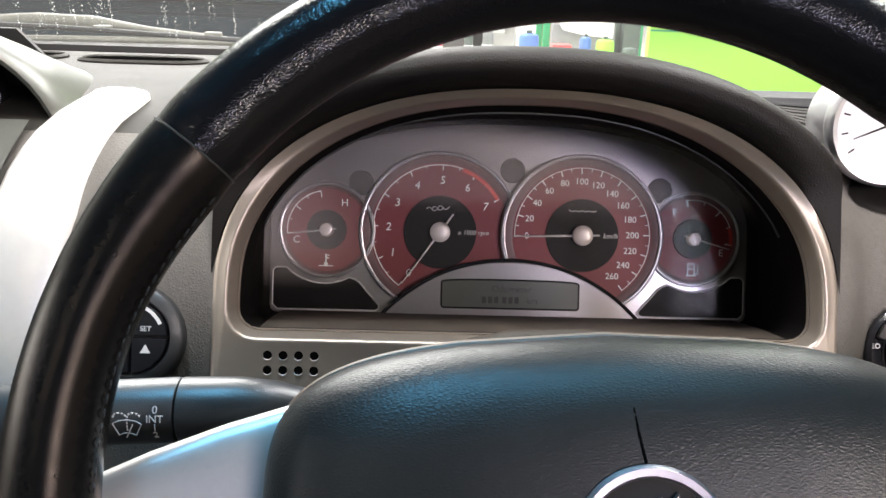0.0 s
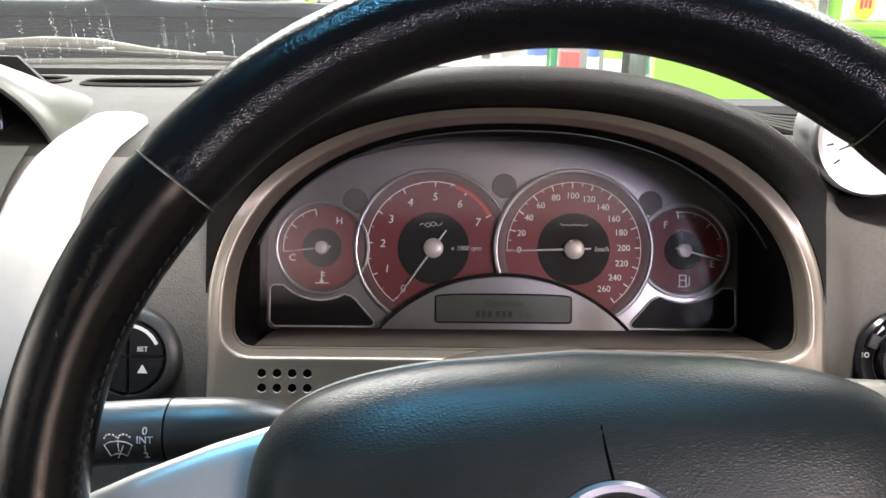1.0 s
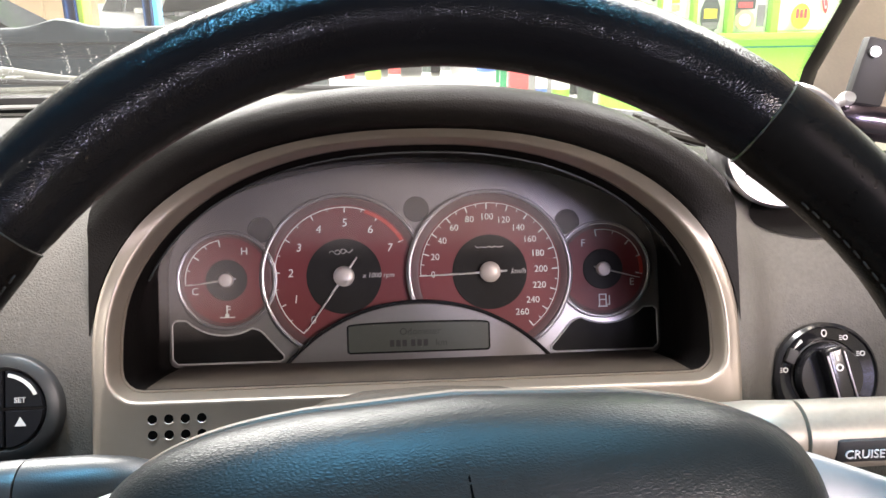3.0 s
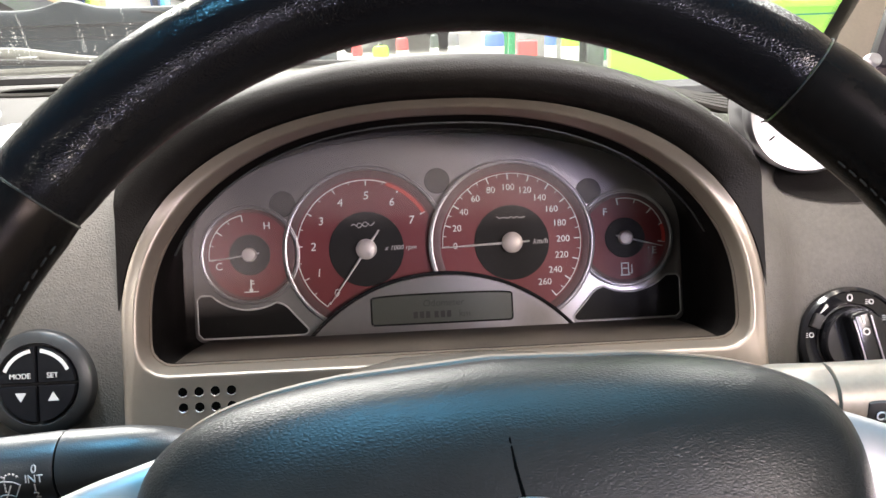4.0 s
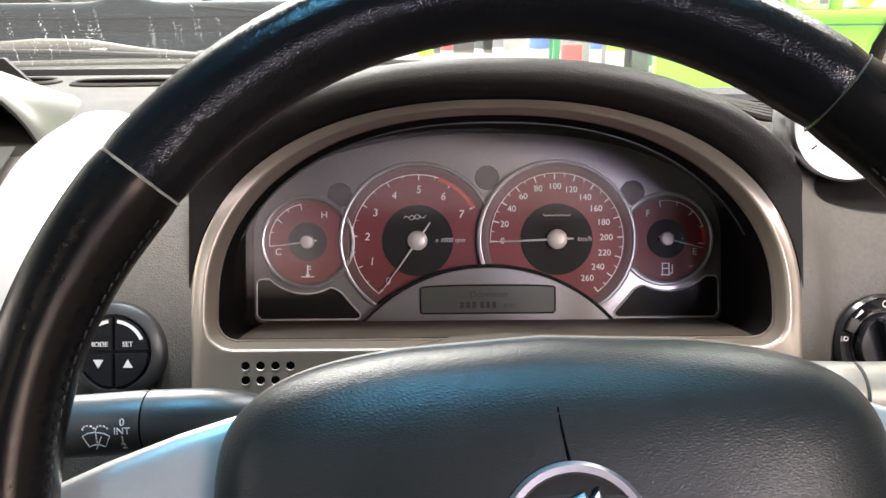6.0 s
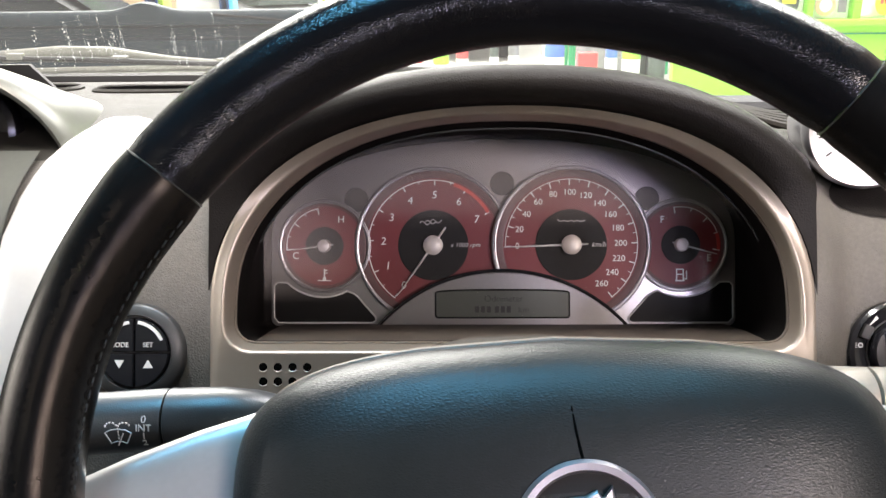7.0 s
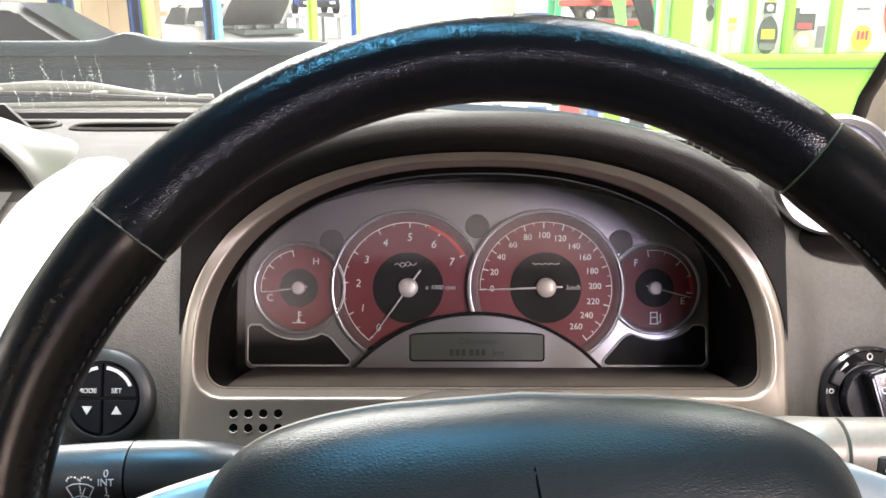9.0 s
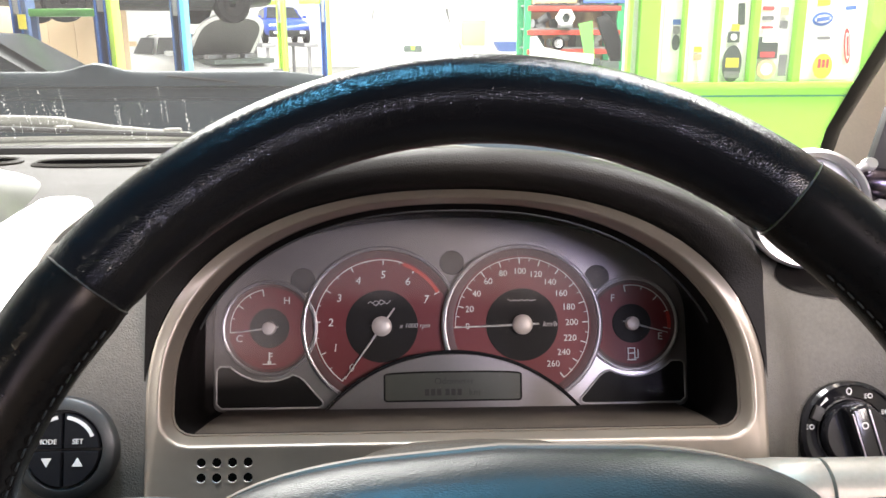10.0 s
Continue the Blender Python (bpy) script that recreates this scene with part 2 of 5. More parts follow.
def part(name, bm, material, parent=None, label="", m=None, smooth=True, angle=40):
    me = finish(name, bm, material, smooth, angle) if isinstance(bm, bmesh.types.BMesh) else bm
    ob = new(name, me)
    if parent is not None:
        ob.parent = parent
    if m is not None:
        ob.matrix_basis = m
    if label:
        tagged(ob, label)
    return ob


def thing(name, m, label, category, group="", kind=""):
    ob = new(name)
    ob.empty_display_size = 0.05
    ob.matrix_basis = m
    return tagged(ob, label, category, group, kind)


def leaning(x, y, z, tilt, spin=0):
    """A frame whose z looks at the driver, leaning back by tilt degrees; y runs up its face."""
    return pose(x, y, z, 90 - tilt, 0, 0) @ pose(0, 0, 0, 0, 0, spin)


def loft(rings, closed=True, caps=False, bm=None):
    bm = bm or bmesh.new()
    rows = [[bm.verts.new(p) for p in r] for r in rings]
    n = len(rows[0])
    for a, b in zip(rows, rows[1:]):
        for i in range(n if closed else n - 1):
            j = (i + 1) % n
            bm.faces.new((a[i], a[j], b[j], b[i]))
    if caps:
        bm.faces.new(list(reversed(rows[0])))
        bm.faces.new(rows[-1])
    return bm


def lathe(profile, seg=48, start=0.0, end=360.0, centre=(0, 0), sx=1.0, sy=1.0, caps=False, bm=None):
    """Turns (radius, height) pairs round z."""
    full = end - start >= 359.9
    n = seg if full else seg + 1
    rings = []
    for r, h in profile:
        rings.append([(centre[0] + sx * r * math.cos(radians(start + (end - start) * i / seg)),
                       centre[1] + sy * r * math.sin(radians(start + (end - start) * i / seg)), h) for i in range(n)])
    return loft(rings, closed=full, caps=caps and full, bm=bm)


def disc(r, h0, h1, seg=48, centre=(0, 0), bevel=0.0):
    b = bevel or (h1 - h0) * 0.25
    return lathe([(r, h0), (r, h1 - b), (r - b, h1)], seg, centre=centre, caps=True)


def slab(outline, h0, h1, bevel=0.0):
    """A plate with the given outline, its upper edge chamfered."""
    c = Vector((sum(p[0] for p in outline) / len(outline), sum(p[1] for p in outline) / len(outline)))
    rings = [[(x, y, h0) for x, y in outline], [(x, y, h1 - bevel) for x, y in outline]]
    if bevel:
        rings.append([(x + (c.x - x) * bevel / max(1e-6, math.hypot(c.x - x, c.y - y)),
                       y + (c.y - y) * bevel / max(1e-6, math.hypot(c.x - x, c.y - y)), h1) for x, y in outline])
    return loft(rings, caps=True)


def box(sx, sy, sz, bevel=0.0, at=(0, 0, 0), turn=(0, 0, 0), bm=None, seg=2):
    tmp = bmesh.new()
    bmesh.ops.create_cube(tmp, size=1.0, matrix=pose(*at, *turn) @ Matrix.Diagonal((sx, sy, sz, 1)))
    if bevel:
        bmesh.ops.bevel(tmp, geom=list(tmp.edges), offset=bevel, segments=seg, affect="EDGES", profile=0.6)
    if bm is None:
        return tmp
    me = bpy.data.meshes.new("joined")
    tmp.to_mesh(me)
    tmp.free()
    bm.from_mesh(me)
    bpy.data.meshes.remove(me)
    return bm


def tube(path, radius, seg=10, closed=False, bm=None, flat=1.0):
    """A round bar along a path; radius may be a list."""
    pts = [Vector(p) for p in path]
    n = len(pts)
    rings = []
    for i, p in enumerate(pts):
        a = pts[(i - 1) % n] if closed or i else p
        b = pts[(i + 1) % n] if closed or i < n - 1 else p
        t = (b - a).normalized()
        u = t.cross(Vector((0, 0, 1)))
        u = (u if u.length > 1e-4 else t.cross(Vector((0, 1, 0)))).normalized()
        v = u.cross(t)
        r = radius[i] if isinstance(radius, (list, tuple)) else radius
        rings.append([p + u * (r * math.cos(2 * math.pi * k / seg)) + v * (r * flat * math.sin(2 * math.pi * k / seg)) for k in range(seg)])
    if closed:
        rings.append(rings[0])
    bm = loft(rings, caps=not closed, bm=bm)
    if closed:
        bmesh.ops.remove_doubles(bm, verts=bm.verts, dist=1e-6)
    return bm


def letters(body, size, material, parent, m, name="lettering", depth=0.0002, italic=0.0, align="CENTER"):
    cu = bpy.data.curves.new(name, "FONT")
    cu.body, cu.size, cu.extrude, cu.shear = body, size, depth, italic
    cu.align_x, cu.align_y = align, "CENTER"
    cu.resolution_u = 3
    ob = bpy.data.objects.new(name, cu)
    scene.collection.objects.link(ob)
    me = bpy.data.meshes.new_from_object(ob.evaluated_get(bpy.context.evaluated_depsgraph_get()))
    bpy.data.objects.remove(ob)
    bpy.data.curves.remove(cu)
    me.materials.clear()
    me.materials.append(material)
    return part(name, me, material, parent, m=m)


def arch(a, b, n, foot, v0, count=48):
    """A dome-shaped outline from foot to foot: straight sides below v0, a squarish arch above."""
    pts = [(-a, foot), (-a, (foot + v0) / 2)]
    for i in range(count + 1):
        th = math.pi - math.pi * i / count
        c, s = math.cos(th), math.sin(th)
        pts.append((a * math.copysign(abs(c) ** (2 / n), c), v0 + b * abs(s) ** (2 / n)))
    return pts + [(a, (foot + v0) / 2), (a, foot)]


def arc_pts(cx, cy, r, d0, d1, count):
    return [(cx + r * math.cos(radians(d0 + (d1 - d0) * i / count)), cy + r * math.sin(radians(d0 + (d1 - d0) * i / count))) for i in range(count + 1)]


def smooth_step(x, a, b):
    k = min(1, max(0, (x - a) / (b - a)))
    return k * k * (3 - 2 * k)


# ---- instrument cluster ----
def frame_loop(a, b, n, foot, v0, rc, count=48, h=0.0):
    """A closed arch-shaped loop with rounded lower corners."""
    pts = [(-a + rc - rc * math.sin(radians(q)), foot + rc - rc * math.cos(radians(q)), h) for q in (0, 22, 45, 68, 90)]
    for i in range(count + 1):
        th = math.pi - math.pi * i / count
        c, s = math.cos(th), math.sin(th)
        pts.append((a * math.copysign(abs(c) ** (2 / n), c), v0 + b * abs(s) ** (2 / n), h))
    return pts + [(a - rc + rc * math.sin(radians(q)), foot + rc - rc * math.cos(radians(q)), h) for q in (90, 68, 45, 22, 0)]


def between(p, q, k, h):
    return [(a[0] + (b[0] - a[0]) * k, a[1] + (b[1] - a[1]) * k, h) for a, b in zip(p, q)]


CLUSTER = leaning(0, 0.386, 0.922, 20)
FACE = Matrix.Translation((0, 0.0687, -0.107))
cluster = thing("instrument_cluster", CLUSTER, "silver-framed car instrument cluster with red dials, set in the dashboard", "instrument cluster")
b_out = frame_loop(0.184, 0.1275, 2.3, -0.085, 0.02, 0.01)
b_face = frame_loop(0.1766, 0.1243, 2.3, -0.0042, 0.02, 0.018)
b_roll = frame_loop(0.1746, 0.1233, 2.3, -0.0020, 0.02, 0.0165)
b_in = frame_loop(0.1708, 0.1222, 2.3, 0.0021, 0.02, 0.0125)


def at_height(ring, h):
    return [(x, y, h) for x, y, _ in ring]


def leaned(rings, depths):
    """Pushes the crown of each ring back by its own depth, so that the bezel's crown faces down."""
    return [[(x, y, z - d * smooth_step(y, 0.045, 0.125)) for x, y, z in r] for r, d in zip(rings, depths)]


part("bezel", loft(leaned([at_height(b_out, -0.016), at_height(b_out, -0.001), between(b_out, b_face, 0.06, 0.0008), between(b_out, b_face, 0.4, 0.0016), between(b_out, b_face, 0.85, 0.0026),
                    at_height(b_face, 0.0034), between(b_face, b_roll, 0.5, 0.0037), at_height(b_roll, 0.0030), between(b_roll, b_in, 0.2, 0.0012), between(b_roll, b_in, 0.5, -0.0026), between(b_roll, b_in, 0.93, -0.0090)], (0, -0.002, -0.001, 0.002, 0.006, 0.0075, 0.0085, 0.0095, 0.0105, 0.012, 0.013))),
     SILVER, cluster, "champagne silver painted bezel", angle=75)
part("bezel_lip", loft(leaned([between(b_roll, b_in, 0.93, -0.0092), between(b_roll, b_in, 0.98, -0.0080), between(b_roll, b_in, 1.10, -0.0078), between(b_roll, b_in, 1.20, -0.0092), between(b_roll, b_in, 1.20, -0.016)], (0.014,) * 5)),
     SILVER, cluster, "thin bright lip inside the bezel", angle=75)
lens_loop = frame_loop(0.172, 0.075, 2.2, -0.064, 0.0, 0.006)
lens_in = [(x, y + 0.0687, -0.107) for x, y, _ in lens_loop]
lip = leaned([between(b_roll, b_in, 1.18, -0.0094)], (0.013,))[0]
step = [(x * 0.985, 0.0050 + (y - 0.0034) * 0.975, -0.026 - 0.010 * smooth_step(y, 0.045, 0.125)) for x, y, _ in b_in]
mid = [((p[0] * 0.55 + q[0] * 0.45) * 1.0, p[1] * 0.5 + q[1] * 0.5, -0.06) for p, q in zip(b_in, lens_in)]
wide = [(x * 1.015, y if y < 0.05 else y * 1.01, -0.103) for x, y, _ in lens_in]
part("shroud", loft([lip, step, mid, wide, [(x, y, -0.112) for x, y, _ in lens_in]]), SHROUD, cluster, "dusty black inner shroud", angle=50)
part("shroud_edge", tube([(x * 0.997, y if y < 0.05 else y * 0.994, z + 0.0008) for x, y, z in step if y > 0.06], 0.0007, 6), STALK, cluster, "thin edge line")
part("shelf", loft([[(x, 0.0034, -0.0100), (x * 1.005, 0.0060, -0.05), (x * 1.02, 0.0064, -0.104)] for x in (-0.158, -0.08, 0.0, 0.08, 0.158)], closed=False), SHELF, cluster, "dusty grey-brown shelf below the dials")
for row in range(2):
    for col in range(4):
        cx, cy = -0.1503 + 0.0090 * col, -0.0114 - 0.0087 * row
        # no hole is cut: a flat black disc stands for its shade
        part("hole_shade", lathe([(0.0026, 0.0020), (0.0026, 0.0032), (0.0, 0.0032)], 16, centre=(cx, cy)), HOLE, cluster)
        # pale arc painted as the lit lower rim
        part("hole_glint", lathe([(0.0025, 0.0033), (0.0027, 0.0035), (0.0030, 0.0030)], 12, 215, 325, centre=(cx, cy)), SILVER_BAND, cluster)

plate = part("dial_plate", slab([(x, y) for x, y, _ in lens_loop], -0.004, 0.0, 0.0006), PLATE, cluster, "brushed grey dial plate", m=FACE)
for cx, cy in ((0.0007, 0.0417), (0.1075, 0.0300), (-0.1080, 0.0300)):
    part("warning_lamp", disc(0.0090, -0.001, 0.0006, 32, (cx, cy)), BLACK, plate, "unlit round warning lamp")
for side in (-1, 1):
    out = [(side * x, y) for x, y in
           [(0.096, -0.0615), (0.166, -0.0615), (0.1695, -0.058), (0.1695, -0.034), (0.167, -0.0315), (0.163, -0.0315)]
           + arc_pts(0.133, -0.004, 0.0385, -46, -118, 10) + [(0.1105, -0.0395), (0.107, -0.042), (0.102, -0.048), (0.0935, -0.0575), (0.0935, -0.060)]]
    panel = part("warning_panel", slab(out if side > 0 else out[::-1], -0.001, 0.0008), PANEL_BLACK, plate, "unlit black warning light panel", smooth=False)
    part("panel_rim", tube([(x, y, 0.0010) for x, y in out], 0.0006, 6, closed=True), GREY_PRINT, plate)


def tick_bm(cx, cy, r0, r1, degs, width, h):
    bm = bmesh.new()
    for d in degs:
        c, s = math.cos(radians(d)), math.sin(radians(d))
        q = [(cx + c * r0 - s * width / 2, cy + s * r0 + c * width / 2), (cx + c * r0 + s * width / 2, cy + s * r0 - c * width / 2),
             (cx + c * r1 + s * width / 2, cy + s * r1 - c * width / 2), (cx + c * r1 - s * width / 2, cy + s * r1 + c * width / 2)]
        loft([[(x, y, h - 0.0003) for x, y in q], [(x, y, h) for x, y in q]], caps=True, bm=bm)
    return bm


def arc_bm(cx, cy, r0, r1, d0, d1, h, bm=None):
    return lathe([(r0, h - 0.0003), (r0, h), (r1, h), (r1, h - 0.0003)], 40, d0, d1, centre=(cx, cy), bm=bm)


def needle_bm(cx, cy, deg, length, tail, width, h):
    c, s = math.cos(radians(deg)), math.sin(radians(deg))
    rings = []
    for r, w in ((-tail, width * 0.7), (0, width), (length * 0.6, width * 0.7), (length, width * 0.35)):
        x, y = cx + c * r, cy + s * r
        rings.append([(x - s * w, y + c * w, h), (x, y, h + 0.0009), (x + s * w, y - c * w, h), (x, y, h - 0.0006)])
    return loft(rings, caps=True)


def dial(name, label, cx, cy, r, h, red_r, black_r, hub_r):
    base = part(name, lathe([(red_r + 0.002, h - 0.004), (red_r + 0.002, h), (0.0, h)], 64, centre=(cx, cy)), RED, plate, label)
    part("rim_band", lathe([(red_r - 0.0005, h + 0.0001), (red_r + 0.0008, h + 0.0004), (r - 0.003, h + 0.0005)], 72, centre=(cx, cy)), RED_DARK, base, "dark edge band")
    part("ring", lathe([(r - 0.0034, h), (r - 0.0030, h + 0.0016), (r - 0.0022, h + 0.0019), (r - 0.0018, h + 0.0008), (r - 0.0014, h + 0.0008),
                        (r - 0.0010, h + 0.0016), (r - 0.0002, h + 0.0012), (r, h - 0.004)], 80, centre=(cx, cy)), CHROME, base, "polished double ring")
    part("centre_disc", disc(black_r, h, h + 0.0007, 48, (cx, cy)), DIAL_BLACK, base, "black centre disc")
    part("hub", lathe([(hub_r, h + 0.0005), (hub_r, h + 0.004), (hub_r * 0.85, h + 0.005), (hub_r * 0.4, h + 0.0055), (0, h + 0.0056)], 32, centre=(cx, cy)), HUB, base, "pale hub cap")
    return base


TX, SX, DY = -0.0507, 0.0510, -0.0040
tach = dial("tachometer", "red rev counter, needle at zero", TX, DY, 0.0585, 0.0010, 0.0505, 0.0262, 0.0072)
rpm = lambda k: 233.5 - 29.0 * k
bm = tick_bm(TX, DY, 0.0445, 0.0486, [rpm(k) for k in range(8)], 0.0008, 0.0018)
part("scale", arc_bm(TX, DY, 0.0480, 0.0487, rpm(6), rpm(0), 0.0018, bm), PRINT, tach)
for k in range(7):
    part("minor_mark", tick_bm(TX, DY, 0.0462, 0.0486, [rpm(k + 0.5)], 0.0005, 0.0018), PRINT, tach)
part("red_line", arc_bm(TX, DY, 0.0462, 0.0487, rpm(7), rpm(5.6), 0.0019), HOT_RED, tach)
for k in range(8):
    letters(str(k), 0.0080, PRINT, tach, pose(TX + 0.0372 * math.cos(radians(rpm(k))), DY + 0.0372 * math.sin(radians(rpm(k))), 0.0014), "numeral", italic=0.12)
letters("x 1000 rpm", 0.0047, GREY_PRINT, tach, pose(TX + 0.0238, DY, 0.0022), "unit_mark", italic=0.25)
part("needle", needle_bm(TX, DY, 234.5, 0.046, 0.016, 0.0009, 0.0040), PRINT, tach, "white needle")
for k in range(3):
    part("emblem_stroke", tube([(TX - 0.010 + 0.004 * k + 0.0012 * q, DY + 0.0165 + 0.0014 * math.sin(q) + 0.0006 * k, 0.0021) for q in range(8)], 0.00035, 5), GREY_PRINT, tach)

speedo = dial("speedometer", "red speedometer to 260, needle at zero", SX, DY, 0.0585, 0.0042, 0.0505, 0.0262, 0.0072)
kmh = lambda k: 181.5 - 0.9 * k
bm = tick_bm(SX, DY, 0.0440, 0.0486, [kmh(k) for k in range(0, 261, 20)], 0.0008, 0.0050)
part("scale", arc_bm(SX, DY, 0.0482, 0.0487, kmh(260), kmh(0), 0.0050, bm), PRINT, speedo)
for k in range(10, 260, 20):
    part("minor_mark", tick_bm(SX, DY, 0.0460, 0.0486, [kmh(k)], 0.0005, 0.0050), PRINT, speedo)
for k in range(0, 261, 20):
    rr = 0.0396 - 0.0034 * smooth_step(k, 60, 170)
    letters(str(k), 0.0064, PRINT, speedo, pose(SX + rr * math.cos(radians(kmh(k))), DY + rr * math.sin(radians(kmh(k))), 0.0046), "numeral")
letters("km/h", 0.0052, GREY_PRINT, speedo, pose(SX + 0.0200, DY, 0.0054), "unit_mark", italic=0.25)
part("needle", needle_bm(SX, DY, 182.0, 0.0495, 0.012, 0.0009, 0.0072), PRINT, speedo, "white needle")
part("emblem_stroke", tube([(SX - 0.010 + 0.002 * q, DY + 0.0185 - 0.0016 * abs(math.sin(q * 1.3)), 0.0052) for q in range(11)], 0.0004, 5), GREY_PRINT, speedo)

for side, name, label in ((1, "fuel_gauge", "red fuel gauge with its needle near empty"), (-1, "temperature_gauge", "red temperature gauge with its needle at cold")):
    gx, gy, gh = side * 0.1318, -0.0043, 0.0008
    g = dial(name, label, gx, gy, 0.0350, gh, 0.0300, 0.0142, 0.0050)
    d0, d1 = (100, -8) if side > 0 else (100, 186)
    bm = tick_bm(gx, gy, 0.0235, 0.0285, [d0, d0 + (d1 - d0) * 0.5, d1], 0.0008, gh + 0.0009)
    bm = arc_bm(gx, gy, 0.0277, 0.0284, min(d0, d1), max(d0, d1), gh + 0.0009, bm)
    part("scale", bm, PRINT, g)
    for k in (0.25, 0.75):
        part("minor_mark", tick_bm(gx, gy, 0.0255, 0.0285, [d0 + (d1 - d0) * k], 0.0006, gh + 0.0009), PRINT, g)
    if side > 0:
        part("red_line", arc_bm(gx, gy, 0.0262, 0.0286, -8, 18, gh + 0.0011), HOT_RED, g)
    for body, dx, dy in (("F", -0.0135, 0.0185), ("E", 0.0205, -0.0098)) if side > 0 else (("H", 0.0125, 0.0195), ("C", -0.0215, -0.0075)):
        letters(body, 0.0072, PRINT, g, pose(gx + dx, gy + dy, gh + 0.0006), "numeral")
    part("needle", needle_bm(gx, gy, -15 if side > 0 else 187, 0.0265, 0.007, 0.0007, gh + 0.003), PRINT, g, "white needle")
    bm = bmesh.new()
    if side > 0:
        for sx, sy, px, py in ((0.0008, 0.0085, -0.0032, 0), (0.0008, 0.0085, 0.0016, 0), (0.0056, 0.0008, -0.0008, 0.0042), (0.0048, 0.0008, -0.0008, 0.0005), (0.0068, 0.0009, -0.0008, -0.0042), (0.0007, 0.0065, 0.0040, 0.0000), (0.0026, 0.0007, 0.0030, -0.0030)):
            box(sx, sy, 0.0004, at=(gx + px, gy - 0.0222 + py, gh + 0.0006), bm=bm)
    else:
        for sx, sy, px, py in ((0.0010, 0.0080, 0, 0.001), (0.0024, 0.0007, 0.0012, 0.0040), (0.0024, 0.0007, 0.0012, 0.0020), (0.0026, 0.0026, 0, -0.0026), (0.0100, 0.0007, 0, -0.0036)):
            box(sx, sy, 0.0004, at=(gx + px, gy - 0.0222 + py, gh + 0.0006), bm=bm)
    part("symbol", bm, PRINT, g, smooth=False)

arch_out = [(-0.091, -0.064)] + arc_pts(0, -0.145, 0.121, 180 - 42, 42, 36)[0:] + [(0.091, -0.064)]
arch_panel = part("display_panel", slab(arch_out[::-1], -0.002, 0.0085, 0.0008), PLATE, plate, "arched grey display panel", angle=30)
part("panel_rim", tube([(x, y, 0.0080) for x, y in arc_pts(0, -0.145, 0.1222, 180 - 41.5, 41.5, 36)], 0.0013, 8), GLOSS_BLACK, arch_panel)
screen_loop = frame_loop(0.0487, 0.002, 2.5, -0.0572, -0.039, 0.002, 12)
part("display", slab([(x, y) for x, y, _ in screen_loop], 0.006, 0.0092, 0.0004), LCD, arch_panel, "grey-green display, faint dark writing")
part("display_frame", tube([(x, y, 0.0090) for x, y, _ in screen_loop], 0.0007, 6, closed=True), GLOSS_BLACK, arch_panel)
letters("Odometer", 0.0066, LCD_INK, arch_panel, pose(0.001, -0.0435, 0.0094), "display_word")
bm = bmesh.new()
for k in range(6):
    box(0.0030, 0.0046, 0.0003, at=(-0.0185 + 0.0043 * k + (0.0016 if k > 2 else 0), -0.0512, 0.0094), bm=bm)
part("display_digits", bm, LCD_INK, arch_panel, smooth=False)
letters("km", 0.0066, LCD_INK, arch_panel, pose(0.0155, -0.0515, 0.0094), "display_word")
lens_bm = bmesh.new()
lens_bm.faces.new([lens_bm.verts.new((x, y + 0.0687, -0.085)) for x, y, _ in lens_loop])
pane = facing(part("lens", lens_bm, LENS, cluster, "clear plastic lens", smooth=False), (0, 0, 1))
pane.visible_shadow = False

# ---- dashboard ----
PROFILE = [(0.360, 0.62), (0.368, 0.80), (0.378, 0.88), (0.387, 0.925), (0.402, 0.962), (0.432, 0.994), (0.478, 1.019), (0.530, 1.031), (0.600, 1.036), (0.700, 1.036), (0.780, 1.034), (0.815, 1.026), (0.825, 1.0)]


def dash_at(s, x, lift=0.0):
    """A place on the dash's skin: s runs along the profile, x across."""
    i = min(len(PROFILE) - 2, int(s))
    k = s - i
    pts = [Vector(PROFILE[max(0, min(len(PROFILE) - 1, j))]) for j in (i - 1, i, i + 1, i + 2)]
    p = 0.5 * ((2 * pts[1]) + (pts[2] - pts[0]) * k + (2 * pts[0] - 5 * pts[1] + 4 * pts[2] - pts[3]) * k * k + (3 * pts[1] - pts[0] - 3 * pts[2] + pts[3]) * k ** 3)
    t = (pts[2] - pts[1]).normalized()
    sink = 0.042 * smooth_step(x, 0.10, 0.31) * smooth_step(p.x, 0.47, 0.64)
    shift = 0.030 * smooth_step(x, 0.185, 0.222) * (1 - smooth_step(p.x, 0.45, 0.6))
    return Vector((x, p.x + shift - t.y * lift, p.y + t.x * lift - sink))


def dash_skin(x0, x1, s0, s1, nx, ns, thick=0.004):
    rows = [[dash_at(s0 + (s1 - s0) * j / ns, x0 + (x1 - x0) * i / nx) for i in range(nx + 1)] for j in range(ns + 1)]
    return loft(rows, closed=False)


dash = thing("dashboard", pose(0, 0, 0), "charcoal grained plastic dashboard with a silver centre trim", "dashboard")
part("fascia", dash_skin(-1.14, -0.178, 0, 6, 60, 36), DASH, dash, "grained charcoal fascia")
part("fascia", dash_skin(0.1835, 0.44, 0, 6, 30, 36), DASH, dash, "grained charcoal fascia")
part("dash_top", dash_skin(-1.14, -0.178, 6, 12, 60, 24), DASH_TOP, dash, "grey dash top below the windscreen")
part("dash_top", dash_skin(0.1835, 0.44, 6, 12, 30, 24), DASH_TOP, dash, "grey dash top below the windscreen")
part("dash_top", dash_skin(-0.178, 0.178, 7.6, 12, 20, 20), DASH_TOP, dash, "grey dash top below the windscreen")
hood_rings = []
